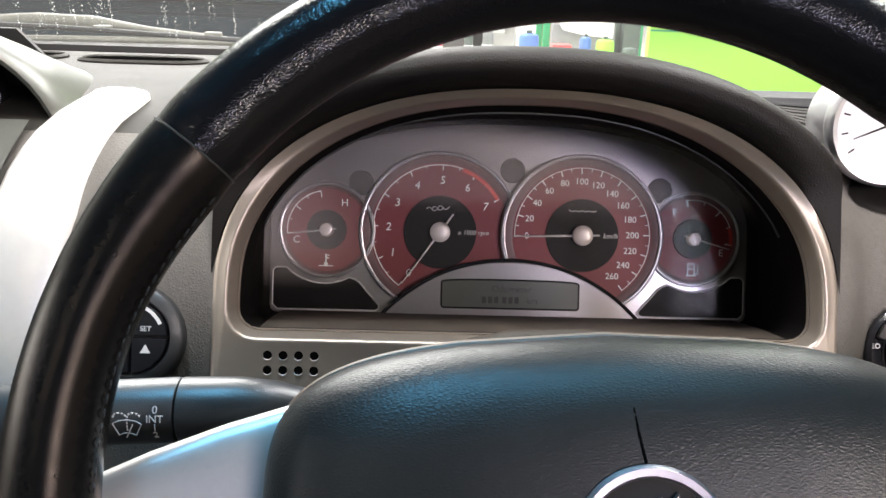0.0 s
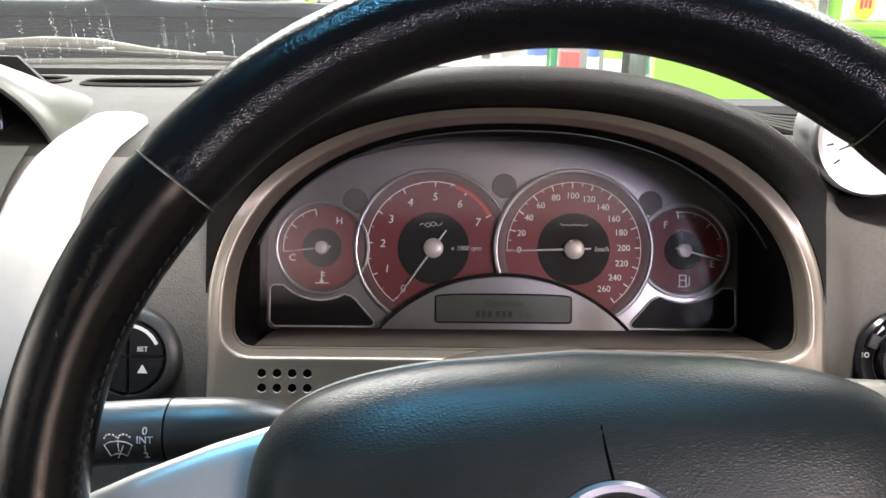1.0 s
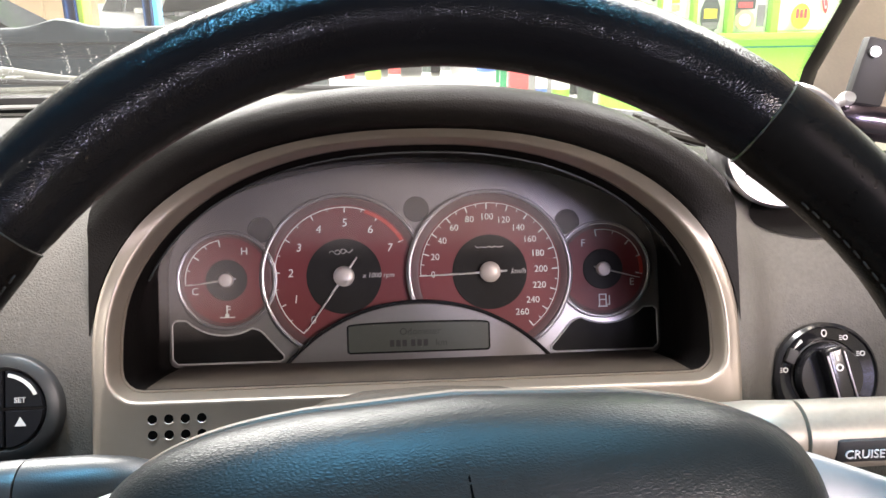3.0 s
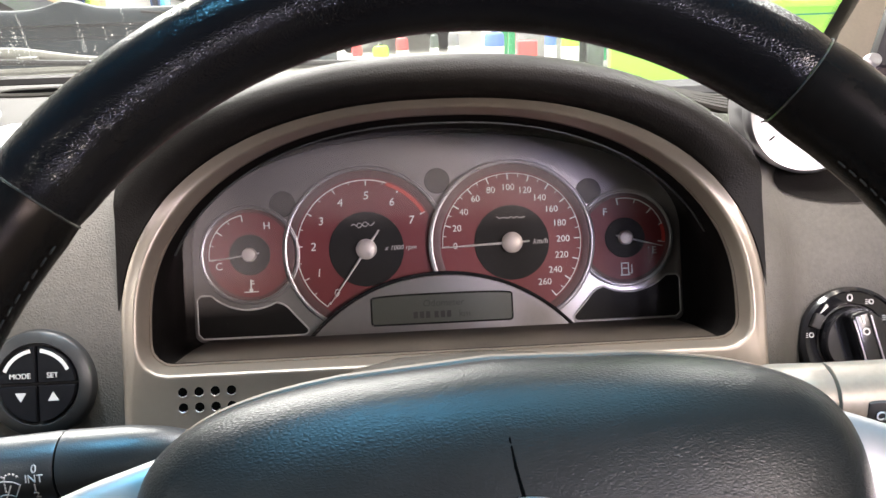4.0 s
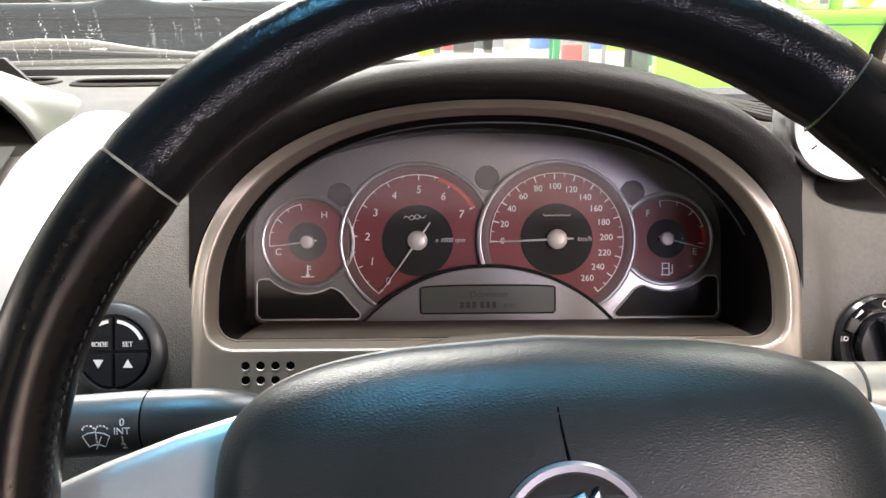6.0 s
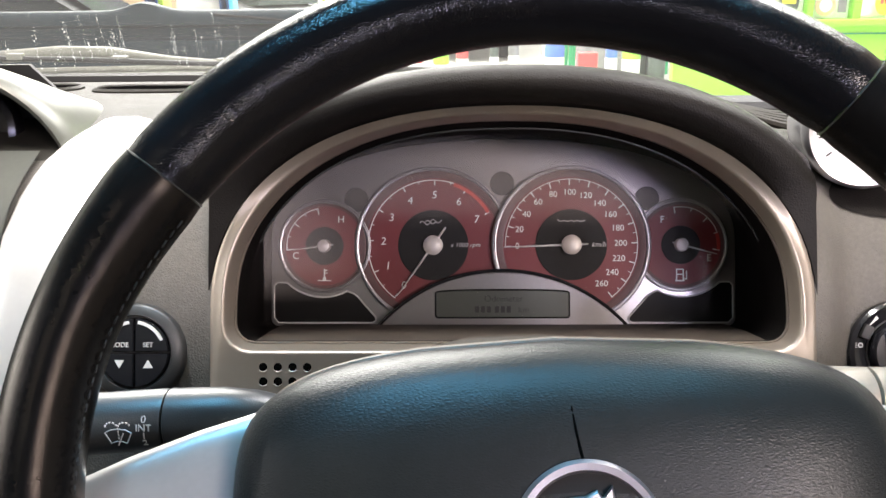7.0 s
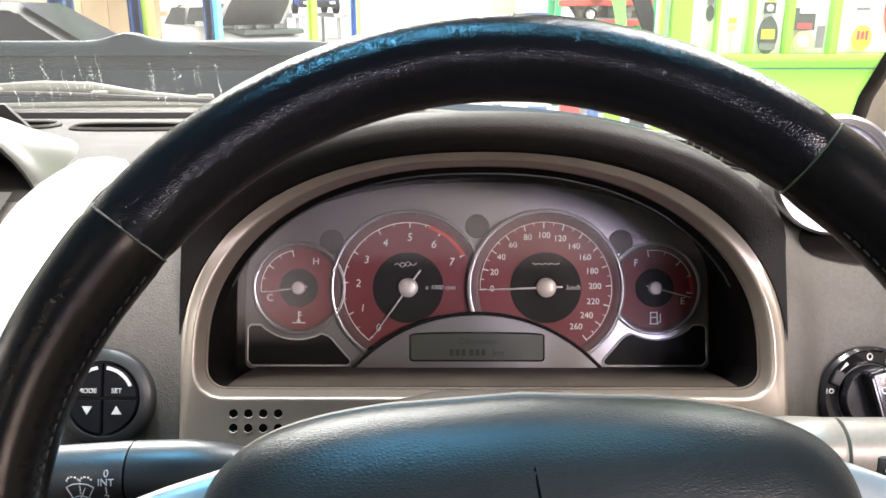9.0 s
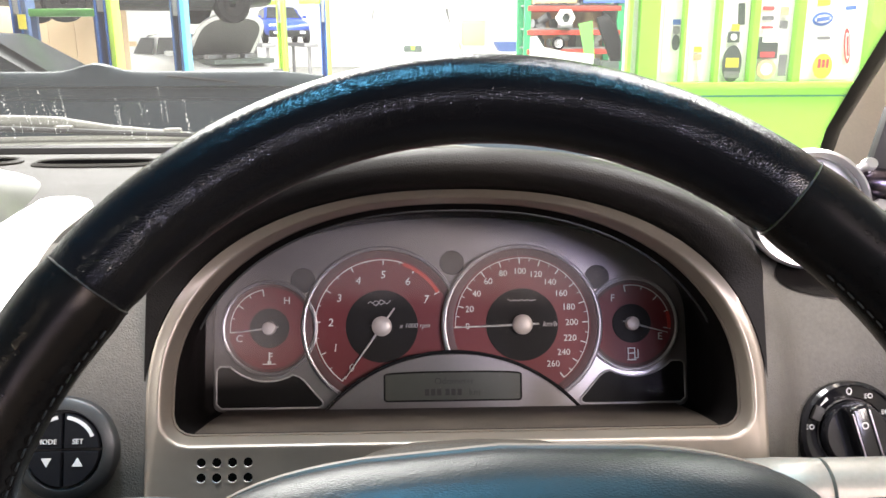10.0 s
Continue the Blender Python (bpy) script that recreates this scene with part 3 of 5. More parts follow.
for a, b, h, n in ((0.1842, 0.1278, -0.010, 2.3), (0.1848, 0.1284, 0.004, 2.3), (0.187, 0.1305, 0.015, 2.3), (0.192, 0.136, 0.020, 2.32), (0.199, 0.143, 0.018, 2.34), (0.207, 0.150, 0.008, 2.36), (0.215, 0.1555, -0.010, 2.38), (0.224, 0.158, -0.042, 2.38), (0.232, 0.157, -0.095, 2.35), (0.24, 0.150, -0.17, 2.3), (0.245, 0.13, -0.26, 2.3)):
    ring = []
    for x, y in arch(a, b, n, 0.012, 0.02):
        k = smooth_step(y, 0.085, 0.145)
        xs = math.copysign(0.1845 + (abs(x) - 0.1845) * (0.02 + 0.98 * k), x) if abs(x) > 0.1845 else x
        ring.append(CLUSTER @ Vector((xs, y - (0.10 * max(0, -h - 0.05) if y > 0.05 else 0), h if h < 0 else h * k)))
    hood_rings.append(ring)
part("instrument_hood", loft(hood_rings, closed=False), HOOD, dash, "grained dash hood over the instruments, darkened for its shade", angle=60)
# silver centre trim, a raised strip that narrows to a tip on the dash top
band = []
for s, xr, xl in ((0.0, -0.290, -0.335), (1.0, -0.286, -0.330), (2.0, -0.281, -0.325), (3.0, -0.276, -0.321), (4.0, -0.270, -0.319), (4.6, -0.267, -0.318), (5.2, -0.267, -0.316), (5.6, -0.266, -0.314), (5.9, -0.265, -0.312), (6.3, -0.2625, -0.3075), (6.65, -0.2590, -0.303), (6.9, -0.2580, -0.2995), (7.0, -0.2575, -0.2990), (7.06, -0.2575, -0.2990), (7.085, -0.2578, -0.2988)):
    row = []
    for k, lift in ((0.0, -0.002), (0.02, 0.004), (0.08, 0.006), (0.3, 0.008), (0.7, 0.008), (0.92, 0.006), (0.98, 0.004), (1.0, -0.002)):
        row.append(dash_at(s, xr + (xl - xr) * k, lift if s < 7.07 else -0.002))
    band.append(row)
part("centre_trim", loft(band, closed=False), SILVER_BAND, dash, "pale silver painted trim strip", angle=50)
# centre pod and the panel under it
pod = []
for y, half, z1 in ((0.482, 0.115, 1.086), (0.480, 0.118, 1.090), (0.484, 0.121, 1.093), (0.50, 0.1225, 1.092), (0.52, 0.123, 1.087), (0.545, 0.123, 1.078), (0.575, 0.122, 1.066), (0.61, 0.121, 1.052), (0.64, 0.119, 1.043), (0.69, 0.110, 1.034)):
    pod.append([(-0.422 - half * math.cos(radians(q)), y + 0.012 * abs(math.cos(radians(q))), 0.995 + (z1 - 0.995) * math.sin(radians(q)) ** 0.9) for q in range(0, 181, 6)])
part("centre_pod", loft(pod, closed=False), POD_PAINT, dash, "domed grey silver centre pod on the dash", angle=60)
part("pod_lining", loft([[(x, y, z) for x, y, z in pod[0]], [(-0.436 + (x + 0.436) * 0.95, y + 0.08, 0.99 + (z - 0.99) * 0.9) for x, y, z in pod[0]]], closed=False), BLACK, dash, "dark inside of the pod")
part("pod_back", slab([(-0.56, 0.98), (-0.312, 0.98), (-0.318, 1.03), (-0.36, 1.075), (-0.51, 1.075), (-0.555, 1.03)], -0.566, -0.562), BLACK, dash, m=pose(0, 0, 0, 90, 0, 0), smooth=False)
part("pod_dial", lathe([(0.034, 0), (0.034, 0.014), (0.030, 0.016), (0.028, 0.006), (0, 0.006)], 40), GLOSS_BLACK, dash, m=leaning(-0.388, 0.53, 1.030, 12))
stack = [[dash_at(s, x, 0.006) for x in (-0.318, -0.324, -0.40, -0.50, -0.56)] for s in (0.0, 1, 2, 3, 4, 5, 5.5, 6.05)]
part("centre_panel", loft(stack, closed=False), POD_PAINT, dash, "grey centre panel")
part("panel_gap", tube([dash_at(4.55, x, 0.0065) for x in (-0.320, -0.36, -0.4, -0.5)], 0.0012, 6), BLACK, dash)
part("rear_gap", tube([(-1.1 + 0.04 * i, 0.800, 1.0335) for i in range(24)], 0.0075, 8), BLACK, dash, "dark gap at the back of the dash")
# demister outlets at the foot of the windscreen
for x0, x1, y0, z0 in ((-0.378, -0.262, 0.703, 1.0335), (-0.50, -0.394, 0.715, 1.0335)):
    rim = [((x0 + x1) / 2 + (x1 - x0) / 2 * math.copysign(abs(math.cos(q)) ** 0.6, math.cos(q)), y0 + 0.022 * math.copysign(abs(math.sin(q)) ** 0.8, math.sin(q))) for q in [2 * math.pi * k / 36 for k in range(36)]]
    cxm = (x0 + x1) / 2
    part("demister_rim", loft([[(x, y, z0 - 0.004) for x, y in rim], [(x, y, z0 + 0.004) for x, y in rim], [(cxm + (x - cxm) * 0.94, y0 + (y - y0) * 0.85, z0 + 0.006) for x, y in rim],
                               [(cxm + (x - cxm) * 0.92, y0 + (y - y0) * 0.74, z0 + 0.005) for x, y in rim], [(cxm + (x - cxm) * 0.91, y0 + (y - y0) * 0.72, z0 - 0.002) for x, y in rim]]), DASH_TOP, dash)
    # black plate stands for the darkness inside the slot
    part("demister_slot", slab([(cxm + (x - cxm) * 0.915, y0 + (y - y0) * 0.73) for x, y in rim], z0 - 0.003, z0 + 0.0042), HOLE, dash)
GX = (0.222, 0.25, 0.28, 0.31, 0.35, 0.40)
part("grille_well", loft([[dash_at(8.45 + 0.1 * k, x, 0.0015) for x in GX] for k in range(15)], closed=False), BLACK, dash)
for k in range(5):
    part("grille_slat", tube([dash_at(8.55 + 0.29 * k, x, 0.004) for x in GX], 0.0042, 8), DASH_TOP, dash)
# flat dark oval laid on the dash skin as the hollow's shade
recess_shade = []
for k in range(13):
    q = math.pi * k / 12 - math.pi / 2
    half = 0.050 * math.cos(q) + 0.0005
    recess_shade.append([dash_at(5.05 + 0.42 * math.sin(q), 0.262 + half * (m / 5 - 1), 0.0012) for m in range(11)])
part("recess_shade", loft(recess_shade, closed=False), HOOD, dash, "flat dark oval painted for the shaded hollow under the gauge")

# ---- switches ----
trip = thing("trip_computer_switch", CLUSTER @ Matrix.Translation((-0.2280, -0.0022, 0.004)), "round black four-button switch on the dashboard", "switch")
part("surround", lathe([(0.0302, -0.008), (0.0298, 0.0004), (0.0284, 0.0020), (0.0228, 0.0032), (0.0219, 0.0014), (0.0216, -0.002), (0, -0.002)], 64), STALK, trip, "dark grey surround")
for q, body in enumerate(("SET", "MODE", "down", "up")):
    d0 = 90 * q
    rr = 0.0208
    out = [(0.0006 * (1 if q in (0, 3) else -1), 0.0006 * (1 if q < 2 else -1))] + [(rr * math.cos(radians(d0 + 2 + 86 * i / 16)), rr * math.sin(radians(d0 + 2 + 86 * i / 16))) for i in range(17)]
    btn = part("button", slab(out, -0.002, 0.0036, 0.0007), GLOSS_BLACK, trip, angle=30)
    mx, my = (0.0088 if q in (0, 3) else -0.0088), (0.0055 if q < 2 else -0.0068)
    if q < 2:
        letters(body, 0.0041, PRINT, btn, pose(mx, my - 0.0008, 0.0038), "marking", 0.0003)
        # white arc painted as the button edge's highlight
        part("edge_highlight", arc_bm(0, 0, 0.0176, 0.0196, 24 if q == 0 else 98, 82 if q == 0 else 156, 0.0040), PRINT, btn, "highlight painted along the top edge")
    else:
        up = 1 if q == 3 else -1
        tri = [(mx - 0.0030, my - 0.0024 * up), (mx + 0.0030, my - 0.0024 * up), (mx, my + 0.0026 * up)]
        part("marking", slab(tri if up > 0 else tri[::-1], 0.0034, 0.0040), PRINT, btn, smooth=False)

LS = CLUSTER @ Matrix.Translation((0.2470, -0.0053, -0.026))
lamp_switch = thing("headlamp_switch", LS, "round black rotary headlamp switch on the dashboard", "switch")
part("surround", lathe([(0.0330, -0.010), (0.0325, 0.003), (0.0305, 0.0050), (0.0295, 0.0035), (0.0225, 0.0020), (0.0215, -0.002), (0, -0.002)], 64), GLOSS_BLACK, lamp_switch, "gloss black surround")
knob = part("knob", lathe([(0.0205, -0.001), (0.0200, 0.008), (0.0190, 0.0095), (0, 0.0095)], 48), GLOSS_BLACK, lamp_switch)
knob.matrix_basis = pose(0, 0, 0, 0, 0, 14)
part("grip", box(0.0125, 0.040, 0.014, 0.003, (0, 0, 0.014), seg=3), GLOSS_BLACK, knob)
for gx0 in (-0.0052, 0.0052):
    part("grip_edge", box(0.0012, 0.034, 0.0012, 0.0004, (gx0, -0.001, 0.0212)), BADGE_METAL, knob)
part("collar", lathe([(0.0212, 0.0005), (0.0218, 0.0012), (0.0212, 0.0024)], 48), BADGE_METAL, knob)
part("grip_mark", box(0.0012, 0.0050, 0.0006, 0, (0, 0.0145, 0.0213)), PRINT, knob, smooth=False)
part("grip_symbol", lathe([(0.0022, 0.0210), (0.0022, 0.0215), (0.0014, 0.0215)], 16, centre=(0, 0.0075)), PRINT, knob)
for deg, kind in ((170, "symbol"), (132, "wedge"), (92, "oval"), (62, "lamps"), (30, "beam")):
    x, y = 0.0262 * math.cos(radians(deg)), 0.0262 * math.sin(radians(deg))
    if kind == "wedge":
        part("marking", slab([(x - 0.0028, y - 0.0028), (x + 0.0030, y + 0.0018), (x + 0.0018, y + 0.0034)], 0.0025, 0.0036), PRINT, lamp_switch, smooth=False)
    elif kind == "oval":
        part("marking", lathe([(0.0018, 0.0028), (0.0018, 0.0034), (0.0012, 0.0034), (0.0012, 0.0028)], 20, centre=(x, y), sy=1.3), PRINT, lamp_switch)
    else:
        bm = lathe([(0.0016, 0.0028), (0.0016, 0.0034), (0.0010, 0.0034)], 14, centre=(x, y))
        for k in (-1, 0, 1):
            box(0.0016, 0.0004, 0.0005, at=(x - 0.0030, y + 0.0012 * k, 0.0033), bm=bm)
        part("marking", bm, PRINT, lamp_switch, smooth=False)
part("dimmer_tab", box(0.006, 0.009, 0.004, 0.001, (0.0262 * math.cos(radians(150)), 0.0262 * math.sin(radians(150)), 0.005), (0, 0, -25)), BLACK, lamp_switch)

# ---- steering column stalks ----
wiper_stalk = thing("wiper_stalk", pose(-0.10, 0.260, 0.9485), "satin black wiper stalk with white markings", "stalk")
part("lever", tube([(-0.165, 0, -0.008), (-0.16, 0, -0.008), (-0.10, 0, -0.003), (-0.0625, 0, 0), (-0.0615, 0, 0)], [0.0125, 0.0138, 0.0138, 0.0136, 0.0131], 32), STALK, wiper_stalk)
part("collar", tube([(-0.0605, 0, 0), (-0.0600, 0, 0), (-0.036, 0, 0.0008), (-0.022, 0.003, 0), (-0.010, 0.008, -0.003), (0.004, 0.014, -0.007), (0.03, 0.03, -0.014)], [0.0131, 0.0137, 0.0136, 0.0115, 0.0085, 0.0065, 0.006], 32), STALK, wiper_stalk)
for k, body in enumerate(("0", "INT", "1", "2")):
    letters(body, 0.0046 if body != "INT" else 0.0044, GREY_PRINT, wiper_stalk, pose(-0.0680, -0.0140 * math.cos(0.50 - 0.27 * k), 0.0140 * math.sin(0.50 - 0.27 * k), 90 - math.degrees(0.50 - 0.27 * k)), "marking", 0.0002)
fan = tube([(-0.0040, -0.0052, 0), (-0.0068, 0.0008, 0), (-0.0040, 0.0024, 0), (0.0, 0.0030, 0), (0.0040, 0.0024, 0), (0.0068, 0.0008, 0), (0.0040, -0.0052, 0), (0.0020, -0.0042, 0), (0.0, -0.0039, 0), (-0.0020, -0.0042, 0)], 0.00032, 5, closed=True)
tube([(-0.0006, -0.0064, 0), (0.0026, 0.0006, 0)], 0.00034, 5, bm=fan)
for k in range(4):
    box(0.0006, 0.0011, 0.0004, at=(0, -0.0022 + 0.0017 * k, 0), bm=fan)
for side in (-1, 1):
    for k in range(5):
        q = radians(10 + 36 * k)
        box(0.0010, 0.0007, 0.0004, at=(side * 0.0033 - 0.0030 * math.cos(q), 0.0042 + 0.0024 * math.sin(q), 0), turn=(0, 0, 90 - math.degrees(q)), bm=fan)
part("marking", fan, GREY_PRINT, wiper_stalk, m=pose(-0.0790, -0.0143, 0.0006, 88, 0, 0) @ Matrix.Scale(0.86, 4), smooth=False)

cruise = thing("cruise_control_stalk", pose(0.10, 0.300, 0.936), "warm grey cruise control stalk with white markings", "stalk")
part("collar", tube([(0.0, 0.06, -0.03), (0.025, 0.03, -0.014), (0.040, 0.012, -0.004), (0.050, 0.003, 0), (0.070, 0, 0), (0.0705, 0, 0)], [0.008, 0.010, 0.0135, 0.0152, 0.0160, 0.0152], 32), GREY_STALK, cruise)
part("lever", tube([(0.0715, 0, 0), (0.072, 0, 0), (0.10, 0, 0), (0.15, 0, 0), (0.156, 0, 0)], [0.0152, 0.0160, 0.0160, 0.0155, 0.012], 32), GREY_STALK, cruise)
letters("ACCEL", 0.0058, PRINT, cruise, pose(0.0530, -0.0152, -0.0042, 105), "marking", 0.0003)
part("marking", slab([(0, 0), (0.005, 0), (0.0025, 0.0046)], 0, 0.0004), PRINT, cruise, m=pose(0.0632, -0.0156, -0.0064, 105), smooth=False)
part("push_button", box(0.05, 0.010, 0.012, 0.003, (0.108, -0.012, 0.000)), BLACK, cruise)
letters("CRUISE", 0.0058, PRINT, cruise, pose(0.0960, -0.0175, -0.001, 85), "marking", 0.0003)
column = thing("steering_column_shroud", pose(0, 0, 0), "dusty brown plastic shroud round the steering column", "column shroud")
col_rings = []
for y, w, z1, zb in ((0.216, 0.062, 0.982, 0.86), (0.221, 0.069, 0.993, 0.85), (0.228, 0.076, 0.998, 0.84), (0.236, 0.079, 1.0000, 0.84), (0.250, 0.081, 0.995, 0.83), (0.30, 0.083, 0.962, 0.80), (0.375, 0.087, 0.905, 0.78)):
    col_rings.append([(w * math.copysign(abs(math.cos(q)) ** 0.7, math.cos(q)), y, (z1 + zb) / 2 + (z1 - zb) / 2 * math.copysign(abs(math.sin(q)) ** 0.8, math.sin(q))) for q in [2 * math.pi * k / 32 for k in range(32)]])
part("cowl", loft(col_rings, caps=True), COLUMN, column, angle=70)

# ---- steering wheel ----
WHEEL = leaning(0.002, 0.179, 0.977, 31)
wheel = thing("steering_wheel", WHEEL, "black leather steering wheel with silver spokes", "steering wheel")
RIM_R, RIM_A, RIM_B = 0.1757, 0.0168, 0.0170


def rim_bm(d0, d1, count, swell=0.0, grow=0.0, seam=0.0):
    rings = []
    for i in range(count + 1):
        d = radians(d0 + (d1 - d0) * i / count)
        thin = swell * smooth_step(abs(math.degrees(d) - seam), 0, 24)
        edge = min(i, count - i) / 2.0
        g = grow - 0.0006 * max(0, 1 - edge)
        e = Vector((math.cos(d), math.sin(d), 0))
        rings.append([e * (RIM_R + (RIM_A + g) * math.cos(q) - (thin if math.cos(q) < 0 else 0) * abs(math.cos(q))) + Vector((0, 0, (RIM_B + g) * math.sin(q))) for q in [2 * math.pi * k / 40 for k in range(40)]])
    return loft(rings, caps=True)


SEAM_R, SEAM_L = 49.8, 143.4
part("rim_top", rim_bm(SEAM_R + 0.15, SEAM_L - 0.15, 90), LEATHER, wheel, "smooth black leather upper rim", angle=60)
part("rim_grip", rim_bm(SEAM_L + 0.15, 222, 70, -0.0042, 0.0003, SEAM_L), LEATHER_GRIP, wheel, "perforated black leather grip", angle=60)
part("rim_grip", rim_bm(-42, SEAM_R - 0.15, 70, -0.0042, 0.0003, SEAM_R), LEATHER_GRIP, wheel, "perforated black leather grip", angle=60)
part("rim_base", rim_bm(222.3, 317.7, 60), LEATHER, wheel, angle=60)
for d in (SEAM_R, SEAM_L):
    e = Vector((math.cos(radians(d)), math.sin(radians(d)), 0))
    part("seam", tube([e * (RIM_R + (RIM_A - 0.0001) * math.cos(q)) + Vector((0, 0, (RIM_B - 0.0001) * math.sin(q))) for q in [2 * math.pi * k / 36 for k in range(36)]], 0.00024, 6, closed=True), SEAM, wheel, "pale worn seam")
for d0, d1 in ((147, 215), (-35, 43)):
    for i in range(int((d1 - d0) / 1.6)):
        d = radians(d0 + 1.6 * i)
        tilt_q = 2.95
        e = Vector((math.cos(d), math.sin(d), 0))
        thin = 0.0042 * smooth_step(min(abs(math.degrees(d) - SEAM_L), abs(math.degrees(d) - SEAM_R)), 0, 24)
        p = e * (RIM_R + (RIM_A + 0.0009 - thin) * math.cos(tilt_q)) + Vector((0, 0, (RIM_B + 0.001) * math.sin(tilt_q)))
        t = Vector((-math.sin(d), math.cos(d), 0))
        part("stitch", tube([p - t * 0.0014, p + Vector((0, 0, 0.0008)) - e * 0.0004, p + t * 0.0014], 0.00035, 5), STITCH, wheel)


def pad_loop(k, h, count=96):
    """The cover's outline: a low arched crown, rounded shoulders and sides that close in a little downwards; k shrinks it about its middle."""
    pts = []
    for i in range(count):
        q = 2 * math.pi * i / count
        c, s = math.cos(q), math.sin(q)
        n = 6.5 if s > 0 else 2.4
        x = 0.1215 * math.copysign(abs(c) ** (2 / n), c)
        y = (0.0905 if s > 0 else 0.085) * math.copysign(abs(s) ** (2 / n), s)
        if s > 0:
            y -= 0.0140 * (abs(x) / 0.1215) ** 2 * (y / 0.0905)
        x, y = x * k, y * k
        r = radians(1.8)
        pts.append((0.0080 + x * math.cos(r) - y * math.sin(r), -0.0435 + x * math.sin(r) + y * math.cos(r), h))
    return pts


PAD_RINGS = ((0.93, -0.062), (0.975, -0.045), (0.995, -0.030), (1.0, -0.021), (0.994, -0.0165), (0.980, -0.0122), (0.955, -0.0078), (0.92, -0.0038), (0.88, -0.0004), (0.83, 0.0024), (0.77, 0.0048), (0.70, 0.0066), (0.61, 0.0080), (0.50, 0.0089), (0.36, 0.0094), (0.2, 0.0096), (0.02, 0.0096))
airbag = part("airbag_pad", loft([pad_loop(k, h) for k, h in PAD_RINGS], caps=True), PAD_SKIN, wheel, "grained charcoal airbag cover", angle=70)
# brown tube stands in for warm sheen on the cover's edge
part("edge_sheen", tube(pad_loop(0.994, -0.034), 0.0030, 8, closed=True), EDGE_SHEEN, airbag, "brown tube painted as warm sheen along the cover's back edge")
# raised dark line stands for the crease's shade
part("tear_line", tube([(0.0058, 0.0250, 0.0046), (0.0063, 0.0210, 0.0058), (0.0074, 0.013, 0.0074), (0.0088, 0.006, 0.0083), (0.0098, 0.002, 0.0087)], [0.0002, 0.0006, 0.0007, 0.0007, 0.0007], 6), HOLE, airbag, "pressed tear line")
BADGE = (0.0105, -0.0205)
badge = part("badge", disc(0.0235, 0.0042, 0.0092, 64, BADGE), DIAL_BLACK, wheel, "round black badge in a silver ring")
part("badge_ring", lathe([(0.0252, 0.0045), (0.0252, 0.0098), (0.0240, 0.0112), (0.0218, 0.0110), (0.0208, 0.0090)], 72, centre=BADGE), BADGE_METAL, badge, "dull silver ring")
emblem = [(-0.0125, -0.006), (-0.0135, -0.001), (-0.0115, 0.003), (-0.0085, 0.0055), (-0.0065, 0.0085), (-0.001, 0.0092), (0.0025, 0.0108), (0.0040, 0.0086), (0.0068, 0.0122), (0.0076, 0.0070), (0.0098, 0.0060), (0.0092, 0.0030), (0.0125, 0.0008), (0.0108, -0.0020), (0.0128, -0.006), (0.006, -0.010), (-0.004, -0.0105)]
part("emblem", slab([(BADGE[0] + x * 1.15, BADGE[1] + 0.003 + y * 1.15) for x, y in emblem[::-1]], 0.0090, 0.0116, 0.0010), CHROME, badge, "plain raised silver emblem")
part("emblem_groove", tube([(BADGE[0] + x, BADGE[1] + 0.003 + y, 0.0116) for x, y in ((-0.006, -0.008), (-0.002, -0.004), (0.001, 0.0), (-0.001, 0.004), (-0.006, 0.004))], 0.0007, 6), DIAL_BLACK, badge)
for side in (-1, 1):
    y1 = 0.0255 if side < 0 else 0.0345
    rows = []
    for x, top, low, h in ((0.085, y1, -0.055, -0.036), (0.105, y1 - 0.004, -0.050, -0.034), (0.13, y1 - 0.012, -0.050, -0.031), (0.155, y1 - 0.022, -0.056, -0.026), (0.178, y1 - 0.033, -0.064, -0.020)):
        c, hh = (top + low) / 2, (top - low) / 2
        rows.append([(side * x, c + hh * math.copysign(abs(math.sin(q)) ** 0.55, math.sin(q)), h + 0.010 * math.copysign(abs(math.cos(q)) ** 0.6, math.cos(q))) for q in [2 * math.pi * k / 32 for k in range(32)]])
    part("spoke", loft(rows, caps=True), SPOKE, wheel, "satin silver spoke", angle=60)

# ---- auxiliary gauge on the pillar ----
GM = look((0.2305, 0.465, 1.0405), (0.3105, 1.465, 0.9305)) @ Matrix.Scale(1.04, 4)
gauge = thing("auxiliary_gauge", GM, "round white-faced auxiliary gauge in an alloy cup", "gauge")
part("cup", lathe([(0.020, -0.045), (0.034, -0.040), (0.0365, -0.03), (0.0365, 0.004), (0.0355, 0.006), (0.0325, 0.006), (0.0318, 0.001)], 56), ALLOY, gauge, "brushed alloy cup")
part("ring", lathe([(0.0367, -0.004), (0.0378, 0.000), (0.0376, 0.006), (0.0355, 0.0085), (0.0325, 0.0075)], 56), ALLOY, gauge)
gface = part("face", disc(0.0325, -0.002, 0.0015, 56), WHITE_FACE, gauge, "white dial face")
part("scale", tick_bm(0, 0, 0.024, 0.028, range(-40, 221, 26), 0.0009, 0.0019), DIAL_BLACK, gface)
part("needle", needle_bm(0, 0, 205, 0.022, 0.006, 0.0008, 0.0028), DIAL_BLACK, gface)
part("clamp", tube([(0.030, 0.014, -0.020), (0.040, 0.016, -0.018), (0.056, 0.013, -0.018), (0.085, 0.008, -0.022)], [0.007, 0.010, 0.011, 0.011], 20), DARK_CHROME, gauge, "dark polished clamp arm")
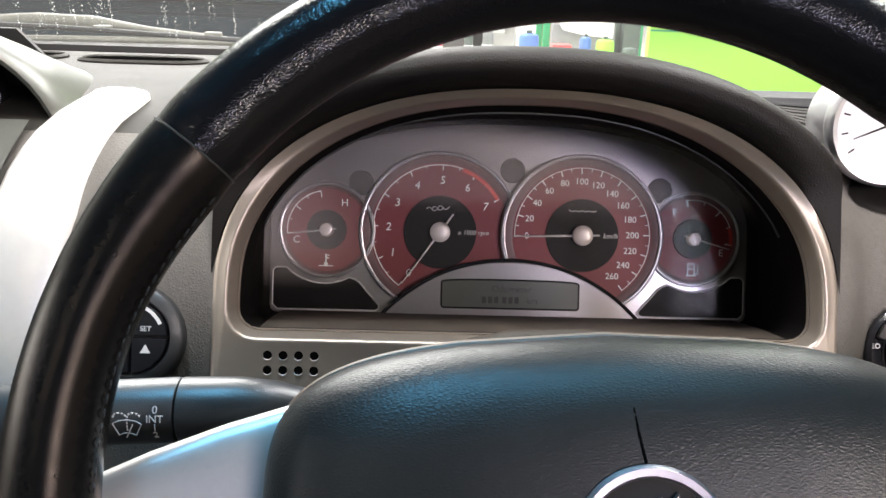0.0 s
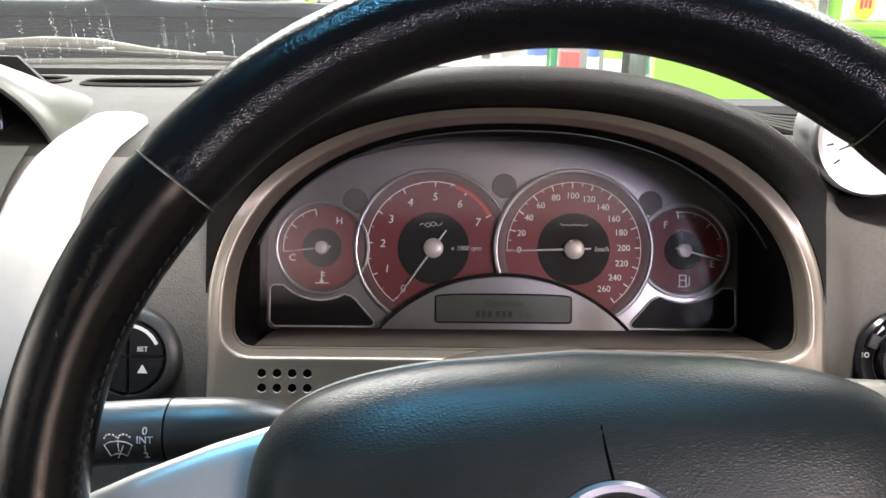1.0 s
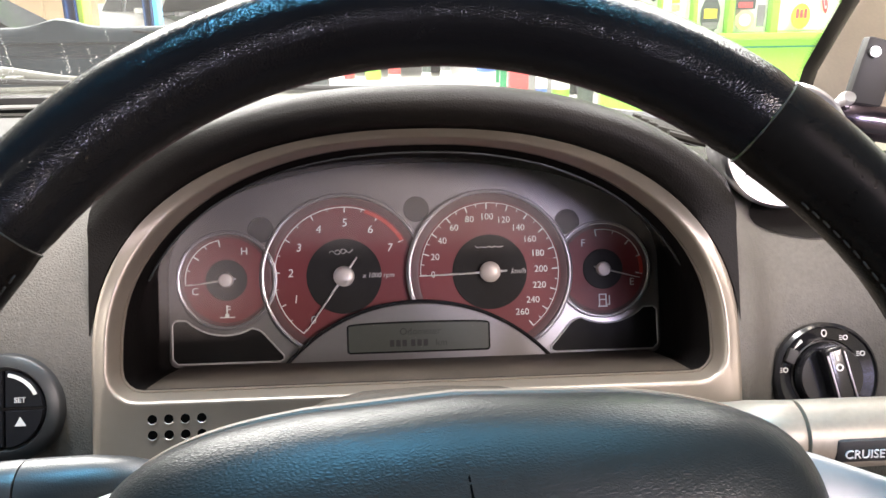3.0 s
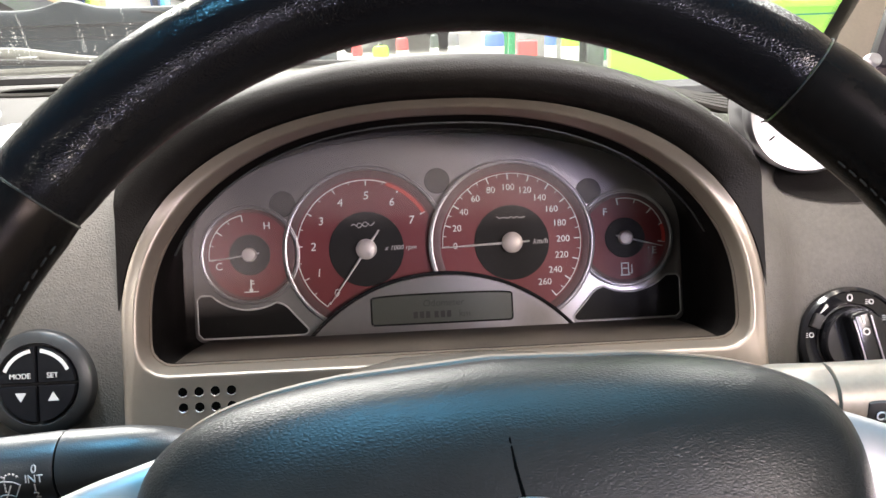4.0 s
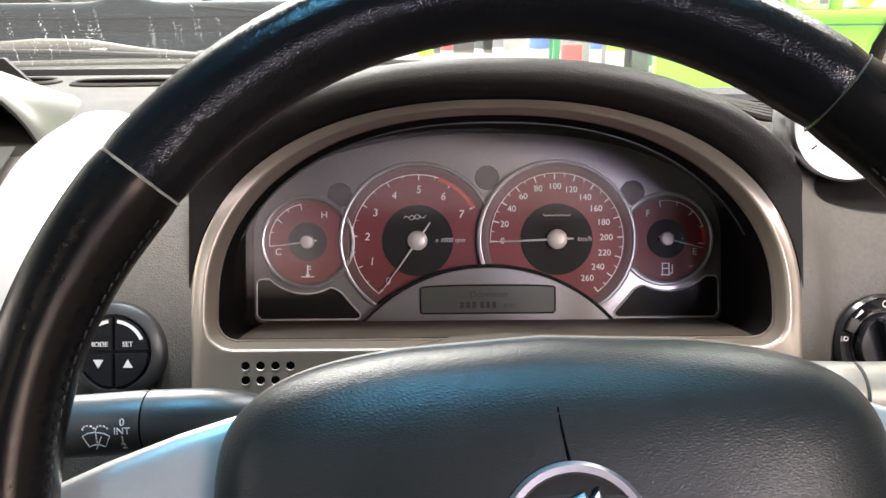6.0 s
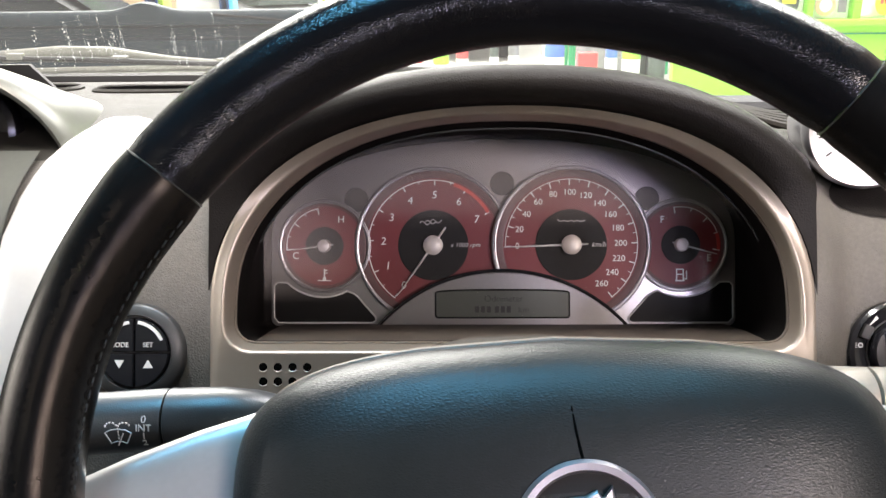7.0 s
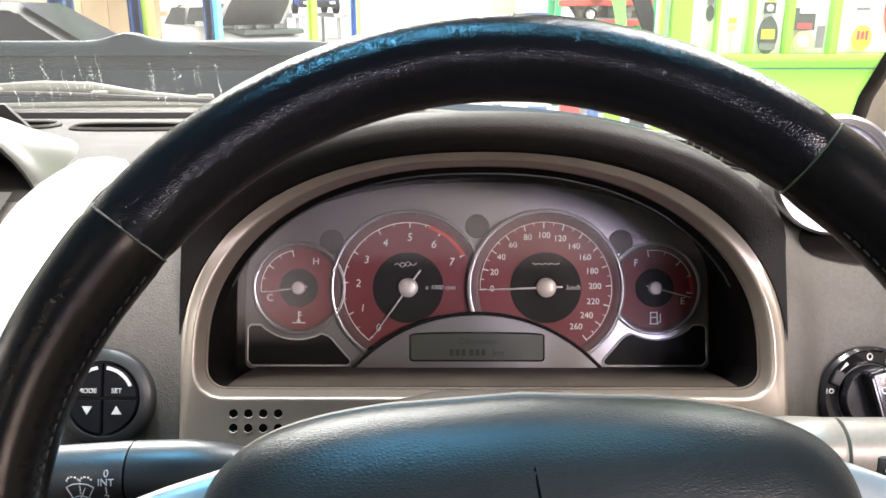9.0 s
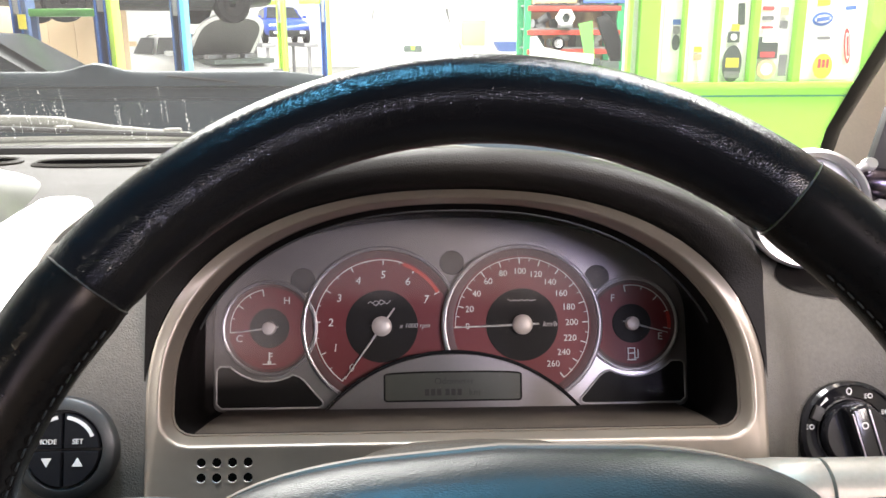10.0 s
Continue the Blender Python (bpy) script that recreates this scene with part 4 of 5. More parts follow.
for bx, by in ((0.039, 0.0275), (0.0475, 0.0015)):
    bolt = part("bolt", lathe([(0.0, -0.002), (0.0040, -0.002), (0.0042, 0.001), (0.0034, 0.0028), (0.0, 0.0032)], 16, sx=1.3), ALLOY, gauge, m=pose(bx, by, -0.006, -25, 20, 0))
    part("shank", tube([(0, 0, -0.014), (0, 0, 0)], 0.003, 10), ALLOY, bolt)
bracket = part("bracket", box(0.022, 0.042, 0.010, 0.003, (0.062, 0.042, -0.026), (0, 0, -14)), BLACK, gauge, "dark bracket to the pillar")
part("screw", disc(0.0035, 0.0, 0.002, 16, (0.060, 0.055)), ALLOY, bracket, m=pose(0, 0, -0.0205))

# ---- car body round the driver ----
GLASS_FOOT, GLASS_HEAD = (0.83, 1.022), (0.14, 1.420)
body = thing("car", pose(0, 0, 0), "dark blue car seen from its driver's seat", "car")


def ws(u, v):
    """A place on the windscreen: u from -1 (passenger) to 1 (driver's side), v from foot to head."""
    half = 0.757 + (0.60 - 0.757) * v
    y = GLASS_FOOT[0] + (GLASS_HEAD[0] - GLASS_FOOT[0]) * v + 0.05 * (1 - u * u) * (1 - 0.3 * v)
    dip = 0.042 * smooth_step(u, 0.60, 0.88) * max(0, 1 - v / 0.08)
    return Vector((-0.36 + half * u, y - 0.05, GLASS_FOOT[1] - dip + (GLASS_HEAD[1] - GLASS_FOOT[1]) * v + 0.035 * math.sin(math.pi * v)))


def screen(v0, v1, n=8):
    return loft([[ws(-1 + i / 12, v0 + (v1 - v0) * j / n) for i in range(25)] for j in range(n + 1)], closed=False)


for v0, v1, m, label in ((0.0, 0.70, PANE, "clear windscreen glass"), (0.70, 1.0, TINT, "blue tinted band along the top of the windscreen")):
    g = part("windscreen", screen(v0, v1), m, body, label)
    g.visible_shadow = m is TINT
    facing(g, (-0.36, -0.5, 0.9))
for side in (-1, 1):
    edge = [ws(side, k / 12) for k in range(13)]
    inn = [ws(side * 0.980, k / 12) for k in range(13)]
    part("screen_edge", loft([[p + Vector((0, -0.003, -0.002)) for p in edge], [p + Vector((0, -0.003, -0.002)) for p in inn]], closed=False), RUBBER, body, "black baked edge of the windscreen")
    dots = bmesh.new()
    for k in range(220):
        for r in range(2):
            p = ws(side * (0.9785 - 0.0028 * r), (k + 0.5 * r) / 220) + Vector((0, -0.003, -0.002))
            bmesh.ops.create_circle(dots, cap_ends=True, segments=6, radius=0.0008 - 0.0002 * r, matrix=Matrix.Translation(p) @ Euler((radians(-60), 0, 0)).to_matrix().to_4x4())
    tagged(part("edge_dots", dots, RUBBER, body, smooth=False), kind="stuff")
    trim = []
    for k in range(13):
        p = edge[k] + Vector((-0.004 * side, -0.008, -0.004))
        trim.append([p, p + Vector((0.012 * side, -0.022, 0.0)), p + Vector((0.05 * side, -0.055, 0.004)), p + Vector((0.085 * side, -0.06, 0.012)), p + Vector((0.10 * side, -0.03, 0.02)), p + Vector((0.06 * side, 0.03, 0.01))])
    part("pillar_trim", loft(trim, caps=True), BEIGE, body, "beige windscreen pillar trim", angle=60)
    x = -0.36 + side * 0.80
    part("door_panel", box(0.06, 1.5, 0.62, 0.012, (x, -0.10, 0.70)), BEIGE, body)
    part("door_cap", box(0.07, 1.5, 0.05, 0.015, (x - side * 0.005, -0.10, 1.005)), BEIGE, body)
    part("door_frame", tube([ws(side, 1.0) + Vector((side * 0.06, 0, 0.0)), (-0.36 + side * 0.655, -0.3, 1.44), (-0.36 + side * 0.665, -0.75, 1.40), (-0.36 + side * 0.76, -0.80, 1.03)], 0.028, 12), BEIGE, body)
part("screen_foot", loft([[ws(-1 + i / 12, v) + Vector((0, -0.003, -0.002)) for i in range(25)] for v in (-0.01, 0.022)], closed=False), RUBBER, body, "black baked lower edge of the windscreen")
roof = [[(-0.36 + (0.66 + 0.01 * j) * (i / 6 - 1), y, z + 0.02 * (1 - (i / 6 - 1) ** 2)) for i in range(13)] for j, (y, z) in enumerate(((0.13, 1.425), (-0.1, 1.452), (-0.4, 1.455), (-0.75, 1.42)))]
part("headlining", loft(roof, closed=False), LINING, body, "grey cloth headlining")
# unseen glowing dome, added to brighten the headlining and the cabin
part("added_dome_base", lathe([(0.050, 0.0), (0.048, -0.006), (0.034, -0.007)], 32), BEIGE, body, m=pose(-0.47, -0.42, 1.470))
part("added_dome_glow", lathe([(0.033, -0.004), (0.030, -0.014), (0.018, -0.021), (0, -0.023)], 32), DOME, body, "glowing dome added out of view to brighten the headlining", m=pose(-0.47, -0.42, 1.470))
part("roof_skin", loft([[(x, y, z + 0.03) for x, y, z in r] for r in roof], closed=False), BONNET, body)
part("rear_wall", box(1.6, 0.05, 0.65, 0.01, (-0.36, -0.83, 0.70)), SEAT, body)
rear = bmesh.new()
rear.faces.new([rear.verts.new(q) for q in ((-1.0, -0.84, 1.03), (0.28, -0.84, 1.03), (0.20, -0.77, 1.40), (-0.92, -0.77, 1.40))])
rw = part("rear_window", rear, PANE, body, smooth=False)
rw.visible_shadow = False
facing(rw, (-0.36, 0.5, 1.2))
part("floor_pan", box(1.66, 2.2, 0.04, 0.0, (-0.36, 0.1, 0.30)), SEAT, body, smooth=False)
part("firewall", box(1.66, 0.05, 0.72, 0.0, (-0.36, 0.86, 0.64)), SEAT, body, smooth=False)
bonnet = []
for y, z in ((1.06, 0.985), (1.12, 0.995), (1.25, 1.000), (1.45, 0.997), (1.62, 0.990), (1.80, 0.975), (2.0, 0.95), (2.2, 0.90), (2.35, 0.80), (2.42, 0.6)):
    row = []
    for i in range(41):
        u = i / 20 - 1
        row.append((-0.36 + 0.80 * u, y, z - 0.042 - 0.05 * u ** 4 - 0.01 * u * u))
    bonnet.append(row)
part("bonnet", loft(bonnet, closed=False), BONNET, body, "dark blue bonnet", angle=60)
for side in (-1, 1):
    part("wing", loft([[(-0.36 + side * 0.80, y, z - 0.09), (-0.36 + side * 0.88, y, z - 0.14), (-0.36 + side * 0.90, y, 0.4)] for y, z in ((0.9, 1.0), (1.4, 0.99), (1.9, 0.92), (2.4, 0.72))], closed=False), BONNET, body)
boot = []
for y, z in ((-0.85, 1.020), (-1.2, 1.005), (-1.7, 0.985), (-2.05, 0.955), (-2.16, 0.90), (-2.18, 0.62), (-2.14, 0.40)):
    boot.append([(-0.36 + 0.80 * (i / 10 - 1), y, z - 0.05 * (i / 10 - 1) ** 4) for i in range(21)])
part("boot_lid", loft(boot, closed=False), BONNET, body, "dark blue boot lid", angle=50)
part("rear_bumper", box(1.66, 0.18, 0.26, 0.06, (-0.36, -2.17, 0.36)), BONNET, body)
part("front_bumper", box(1.70, 0.24, 0.34, 0.08, (-0.36, 2.42, 0.40)), BONNET, body)
part("grille", box(0.80, 0.04, 0.14, 0.02, (-0.36, 2.50, 0.62)), RUBBER, body)
for side in (-1, 1):
    sx = -0.36 + side * 0.80
    part("rear_wing", loft([[(sx, y, z), (sx + side * 0.07, y, z - 0.06), (sx + side * 0.09, y, 0.66), (sx + side * 0.08, y, low)] for y, z, low in ((-0.82, 0.97, 0.30), (-1.0, 0.965, 0.52), (-1.3, 0.955, 0.62), (-1.6, 0.945, 0.52), (-1.85, 0.93, 0.34), (-2.14, 0.88, 0.34))], closed=False), BONNET, body)
    part("door_skin", box(0.03, 1.66, 0.64, 0.012, (sx + side * 0.065, 0.03, 0.64)), BONNET, body, "dark blue door skin")
    part("sill", box(0.10, 2.4, 0.12, 0.03, (sx + side * 0.02, 0.1, 0.26)), BONNET, body)
    part("rear_pillar", tube([(-0.36 + side * 0.64, -0.70, 1.43), (-0.36 + side * 0.70, -0.95, 1.25), (-0.36 + side * 0.76, -1.25, 0.99)], [0.035, 0.04, 0.05], 12), BONNET, body)
    part("headlamp", box(0.34, 0.12, 0.13, 0.04, (-0.36 + side * 0.62, 2.40, 0.64), (0, 0, -side * 14)), ALLOY, body)
    part("tail_lamp", box(0.30, 0.06, 0.16, 0.03, (-0.36 + side * 0.60, -2.18, 0.74)), TAIL_RED, body)
part("cowl_panel", loft([[(-1.1 + 1.5 * i / 20, y, z - (0.03 if i < 10 else 0.06) * (i / 10 - 1) ** 2) for i in range(21)] for y, z in ((0.865, 1.012), (0.89, 1.024), (0.93, 1.028), (0.965, 1.022), (1.0, 1.005), (1.06, 0.99))], closed=False), COWL, body, "weathered grey cowl panel")
part("cowl_rubber", tube([(-1.1 + 1.5 * i / 20, 0.868, 1.020 - (0.03 if i < 10 else 0.06) * (i / 10 - 1) ** 2) for i in range(21)], 0.006, 8), RUBBER, body)
part("cowl_seam", tube([(-1.1 + 1.5 * i / 20, 0.935, 1.031 - (0.03 if i < 10 else 0.06) * (i / 10 - 1) ** 2) for i in range(21)], 0.004, 8), COWL, body)
wiper = thing("windscreen_wiper", pose(0, 0, 0), "black windscreen wiper resting at the foot of the glass", "wiper")
part("arm", tube([(-0.62, 0.985, 1.042), (-0.54, 0.975, 1.047), (-0.47, 0.965, 1.047), (-0.40, 0.955, 1.040), (-0.30, 0.95, 1.032), (-0.22, 0.945, 1.026)], [0.008, 0.009, 0.008, 0.005, 0.004, 0.003], 10), COWL, wiper, "weathered grey arm")
part("blade", tube([(-0.64, 0.945, 1.044), (-0.50, 0.94, 1.042), (-0.35, 0.935, 1.036), (-0.05, 0.93, 1.026)], 0.0035, 8), RUBBER, wiper)
for k in range(4):
    part("clip", box(0.02, 0.010, 0.008, 0.002, (-0.58 + 0.13 * k, 0.942, 1.046 - 0.004 * k)), COWL, wiper)
drops = bmesh.new()
rng = random.Random(7)
for col in range(60):
    x = rng.uniform(-0.75, -0.22)
    v = rng.uniform(0.035, 0.10)
    for k in range(rng.randint(4, 16)):
        v += rng.uniform(0.002, 0.009)
        u = (x * (1 - 0.62 * (v - 0.04)) + rng.uniform(-0.001, 0.001) + 0.36) / (0.757 - 0.157 * v)
        p = ws(u, v) + Vector((0, 0.0015, 0.001))
        bmesh.ops.create_icosphere(drops, subdivisions=1, radius=rng.choice((0.00025, 0.0003, 0.0004, 0.0006)), matrix=Matrix.Translation(p))
tagged(part("raindrops", drops, DROP, body, "small raindrops on the windscreen"), kind="stuff")
for x in (-0.72, 0.0):
    seat = part("front_seat", box(0.50, 0.50, 0.16, 0.05, (x, -0.33, 0.48)), SEAT, body, "dark cloth front seat")
    part("backrest", box(0.48, 0.14, 0.58, 0.05, (x, -0.65, 0.82), (10, 0, 0)), SEAT, seat)
    part("headrest", box(0.26, 0.09, 0.17, 0.04, (x, -0.72, 1.09), (6, 0, 0)), SEAT, seat)

# ---- workshop ----
CONCRETE = mat("worn_concrete_floor", (0.46, 0.45, 0.43), 0.5, grain=0.2, grain_scale=60, vary=0.25, vary_scale=1.2)
WALL = mat("white_painted_wall", (0.80, 0.80, 0.78), 0.7, vary=0.05, vary_scale=1.5)
GREEN = mat("lime_green_paint", (0.30, 0.68, 0.06), 0.45, vary=0.06, vary_scale=2)
DARK_GREEN = mat("green_rack_paint", (0.03, 0.30, 0.12), 0.45, vary=0.1, vary_scale=4)
BLUE = mat("blue_hoist_paint", (0.02, 0.10, 0.36), 0.4, vary=0.1, vary_scale=4)
RACK_RED = mat("red_rack_paint", (0.50, 0.05, 0.03), 0.45, vary=0.1, vary_scale=4)
PLY = mat("pale_timber_board", (0.62, 0.46, 0.30), 0.7, vary=0.15, vary_scale=3)
CAR_WHITE = mat("white_car_paint", (0.80, 0.80, 0.80), 0.3, coat=1.0, vary=0.03, vary_scale=2)
CAR_BLUE = mat("bright_blue_car_paint", (0.012, 0.045, 0.30), 0.35, coat=0.3, vary=0.05, vary_scale=2)
TYRE = mat("dull_black_tyre", (0.006, 0.006, 0.006), 0.8, spec=0.05, vary=0.2)
CAR_DARK = mat("dark_grey_car_paint", (0.014, 0.016, 0.017), 0.45, spec=0.12, vary=0.1, vary_scale=2)
CAR_GLASS = mat("dark_car_glass", (0.02, 0.023, 0.026), 0.2, vary=0.1, spec=0.3)
METAL = mat("grey_steel_part", (0.28, 0.28, 0.29), 0.45, metal=0.7, vary=0.2, vary_scale=8)
CARD = mat("brown_cardboard", (0.55, 0.38, 0.24), 0.8, vary=0.1, vary_scale=8)
PAPER = mat("white_poster_paper", (0.82, 0.82, 0.80), 0.6, vary=0.04, vary_scale=5)
YELLOW = mat("yellow_print", (0.75, 0.62, 0.05), 0.5, vary=0.05)
POSTER_RED = mat("red_print", (0.62, 0.08, 0.08), 0.5, vary=0.05)
POSTER_BLUE = mat("blue_print", (0.08, 0.16, 0.45), 0.5, vary=0.05)
POSTER_DARK = mat("dark_print", (0.07, 0.09, 0.08), 0.5, vary=0.2, vary_scale=10)


def shell(name, sx, sy, sz, at, material, label):
    ob = part(name, box(sx, sy, sz, 0.0, at), material, smooth=False)
    return tagged(ob, label, name.split("_")[0], kind="structure")



G = -0.22
LIME = mat("lime_yellow_paint", (0.52, 0.78, 0.08), 0.45, vary=0.06, vary_scale=3)
NAVY = mat("navy_hoist_paint", (0.03, 0.07, 0.17), 0.4, vary=0.15, vary_scale=4)
SKY_PAINT = mat("pale_blue_paint", (0.10, 0.42, 0.72), 0.4, vary=0.1, vary_scale=4)
HOIST_GREEN = mat("mid_green_paint", (0.10, 0.36, 0.06), 0.45, vary=0.1, vary_scale=4)
LEAF = mat("leaf_green_paint", (0.16, 0.56, 0.10), 0.45, vary=0.08, vary_scale=3)
LINER = mat("grey_bonnet_lining", (0.10, 0.10, 0.095), 0.7, vary=0.3, vary_scale=5)
TAIL = mat("dusty_dark_blue_paint", (0.024, 0.034, 0.042), 0.5, vary=0.2, vary_scale=4, spec=0.1)
shell("floor", 24, 44, 0.2, (-1, 13.5, G - 0.1), CONCRETE, "pale worn concrete workshop floor")
shell("wall_north", 24, 0.2, 6.4, (-1, 34.1, 3), WALL, "white painted workshop wall")
# never in view; made dark so that the lens mirrors little
shell("wall_south", 24, 0.2, 6.4, (-1, -7.1, 3), POSTER_DARK, "unseen workshop wall behind the car, darkened to dim reflections")
shell("wall_west", 0.2, 41, 6.4, (-12, 13.5, 3), WALL, "white painted workshop wall")
shell("wall_east", 0.2, 41, 6.4, (10, 13.5, 3), WALL, "white painted workshop wall")
shell("ceiling", 24, 41.4, 0.2, (-1, 13.5, 6.3), METAL, "dull grey steel workshop ceiling")


def wheel_part(parent, x, y, r, w, name="wheel", face=None):
    t = part(name, lathe([(r * 0.62, -w / 2), (r * 0.93, -w / 2), (r, -w / 2 + 0.03), (r, w / 2 - 0.03), (r * 0.93, w / 2), (r * 0.62, w / 2), (r * 0.60, w / 2 - 0.03)], 32), TYRE, parent, m=pose(x, y, r, 0, 90, 0))
    part("rim", lathe([(r * 0.63, -w / 2 + 0.01), (r * 0.60, -w / 2 + 0.02), (r * 0.2, -w / 2 + 0.05), (r * 0.12, w / 2 - 0.02), (r * 0.60, w / 2 - 0.03), (r * 0.63, w / 2 - 0.02)], 24), face or METAL, t)
    return t


def parked_car(m, paint, label, group="", bonnet=0.0, back=None, rims=None):
    """A saloon, nose along +y, standing on its wheels; bonnet: degrees by which it stands open."""
    c = thing("car", m, label, "car", group)
    sect = lambda y, w, z0, z1, e: [(w * math.copysign(abs(math.cos(q)) ** e, math.cos(q)), y, (z0 + z1) / 2 + (z1 - z0) / 2 * math.copysign(abs(math.sin(q)) ** e, math.sin(q))) for q in [2 * math.pi * k / 28 for k in range(28)]]
    part("body", loft([sect(-2.30, 0.60, 0.42, 0.80, 0.6), sect(-2.22, 0.80, 0.30, 0.95, 0.5), sect(-1.6, 0.89, 0.24, 1.00, 0.45), sect(-0.6, 0.91, 0.22, 0.98, 0.45), sect(0.6, 0.91, 0.22, 0.95, 0.45),
                       sect(0.95, 0.90, 0.22, 0.93, 0.45), sect(1.5, 0.88, 0.24, 0.84 if bonnet else 0.88, 0.45), sect(2.05, 0.82, 0.26, 0.72 if bonnet else 0.78, 0.5), sect(2.28, 0.62, 0.36, 0.66, 0.6)], caps=True), paint, c, angle=60)
    cab = [(-1.75, 0.96, 0.74), (-1.05, 1.34, 0.62), (-0.4, 1.42, 0.60), (0.25, 1.38, 0.61), (0.98, 0.93, 0.74)]
    part("cabin", loft([[(-w - 0.02, y, 0.90), (-w, y, z - 0.06), (-w * 0.8, y, z), (w * 0.8, y, z), (w, y, z - 0.06), (w + 0.02, y, 0.90)] for y, z, w in cab], caps=True), paint, c, angle=40)
    for s in (-1, 1):
        for y0, y1 in ((-1.25, -0.50), (-0.40, 0.55)):
            part("side_window", loft([[(s * 0.705, y0 - 0.25 * (y0 < -1), 0.97), (s * 0.705, y1 + 0.15 * (y1 > 0), 0.97)], [(s * 0.655, y0 + 0.1, 1.30), (s * 0.655, y1 - 0.22 * (y1 > 0), 1.30)]], closed=False), CAR_GLASS, c, smooth=False)
        part("headlamp", box(0.30, 0.10, 0.12, 0.03, (s * 0.58, 2.14, 0.64), (20, 0, -s * 18)), ALLOY, c)
        part("mirror", box(0.16, 0.09, 0.11, 0.03, (s * 0.90, 0.62, 1.00)), paint, c)
    for y0, z0, y1, z1, name in ((0.30, 1.37, 0.97, 0.95, "front_glass"), (-1.07, 1.345, -1.70, 0.99, "rear_glass")):
        part(name, loft([[(-0.52, y0, z0 + 0.008), (0.52, y0, z0 + 0.008)], [(-0.66, y1, z1 + 0.008), (0.66, y1, z1 + 0.008)]], closed=False), (back or CAR_GLASS) if name == "rear_glass" else CAR_GLASS, c, smooth=False)
    if bonnet:
        part("engine_bay", box(1.3, 0.95, 0.10, 0.03, (0, 1.5, 0.86)), POSTER_DARK, c)
        for k in range(9):
            part("engine_part", box(0.12 + 0.03 * (k % 3), 0.2, 0.12, 0.03, (-0.5 + 0.13 * k, 1.35 + 0.12 * (k % 3), 0.93)), METAL, c)
        lid = [(-0.74, 0.0), (0.74, 0.0)] + [(0.74 * math.copysign(abs(math.cos(q)) ** 0.7, math.cos(q)), 0.45 + 0.68 * math.sin(q) ** 0.7) for q in [math.pi * k / 20 for k in range(21)]]
        part("open_bonnet", slab(lid, -0.01, 0.035, 0.012), paint, c, "bonnet standing open", m=pose(0, 0.98, 0.95, bonnet, 0, 0))
        part("bonnet_lining", slab([(x * 0.88, 0.04 + y * 0.88) for x, y in lid], -0.022, -0.011, 0.004), LINER, c, "dark underside", m=pose(0, 0.98, 0.95, bonnet, 0, 0))
    for s in (-1, 1):
        for y in (-1.40, 1.38):
            wheel_part(c, s * 0.80, y, 0.32, 0.21, face=rims)
    return c


# own wheels, so that the car stands on the floor
for sx in (-1, 1):
    for y in (1.55, -1.3):
        wheel_part(body, -0.36 + sx * 0.76, y, 0.36, 0.24, "road_wheel").location.z = G + 0.36
part("chassis", box(1.2, 4.4, 0.16, 0.04, (-0.36, 0.2, 0.22)), RUBBER, body)

parked_car(pose(-4.662, 17.3, G, 0, 0, -138), CAR_WHITE, "white saloon car parked with its bonnet open", "parked cars", 44)
parked_car(pose(-3.879, 7.2, G, 0, 0, -82), CAR_DARK, "dark grey saloon car parked in the workshop", "parked cars")
blue_car = parked_car(pose(-4.50, 27.0, 0.86, 0, 0, 198) @ Matrix.Scale(0.80, 4), CAR_BLUE, "bright blue car raised on a hoist", "parked cars")
part("front_bumper", box(1.5, 0.22, 0.26, 0.05, (0, 2.24, 0.36)), CAR_DARK, blue_car, "dark front bumper")
for s in (-1, 1):
    part("lamp_glow", box(0.20, 0.04, 0.09, 0.02, (s * 0.5, 2.355, 0.40)), PAPER, blue_car)
runway = thing("vehicle_lift", pose(-4.50, 27.0, G, 0, 0, 198), "grey steel platform lift under the raised blue car", "vehicle hoist")
for side in (-1, 1):
    part("runway", box(0.42, 3.8, 0.12, 0.01, (side * 0.64, 0, 0.86 - G - 0.06)), METAL, runway)
    for y in (-1.5, 1.5):
        part("leg", box(0.10, 0.10, 0.86 - G - 0.12, 0.008, (side * 0.64, y, (0.86 - G - 0.12) / 2)), METAL, runway)
rear_car = parked_car(pose(-0.189, 15.0, G, 0, 0, 2) @ Matrix.Diagonal((0.95, 1, 1.36, 1)), CAR_WHITE, "white car parked nose in, seen from behind", "parked cars", 0, CAR_WHITE)
PLATE_Z = (0.921 - G) / 1.36
part("number_plate", box(0.30, 0.03, 0.075, 0.004, (0, -2.33, PLATE_Z)), POSTER_DARK, rear_car, "dark plate")
part("roof_edge", tube([(-0.56 + 0.08 * k, -1.12, 1.345 - 0.10 * (abs(k - 7) / 7) ** 2.5) for k in range(15)], 0.012, 8), METAL, rear_car, "grey roof edge")
part("plate_bar", box(0.06, 0.02, 0.05, 0.0, (0, -2.345, PLATE_Z + 0.01)), GREEN, rear_car, smooth=False)
parked_car(pose(-4.893, 14.5, 1.330, 0, 0, 128), CAR_DARK, "dark car raised on a two-post hoist", "parked cars", rims=TYRE)
beam = thing("hoist_cross_beam", pose(0, 8.45, G), "green steel cross beam between hoist columns", "hoist beam")
part("beam", box(-3.246 - -3.914, 0.10, 0.075, 0.01, ((-3.914 + -3.246) / 2, 0, 1.361 - G)), HOIST_GREEN, beam)
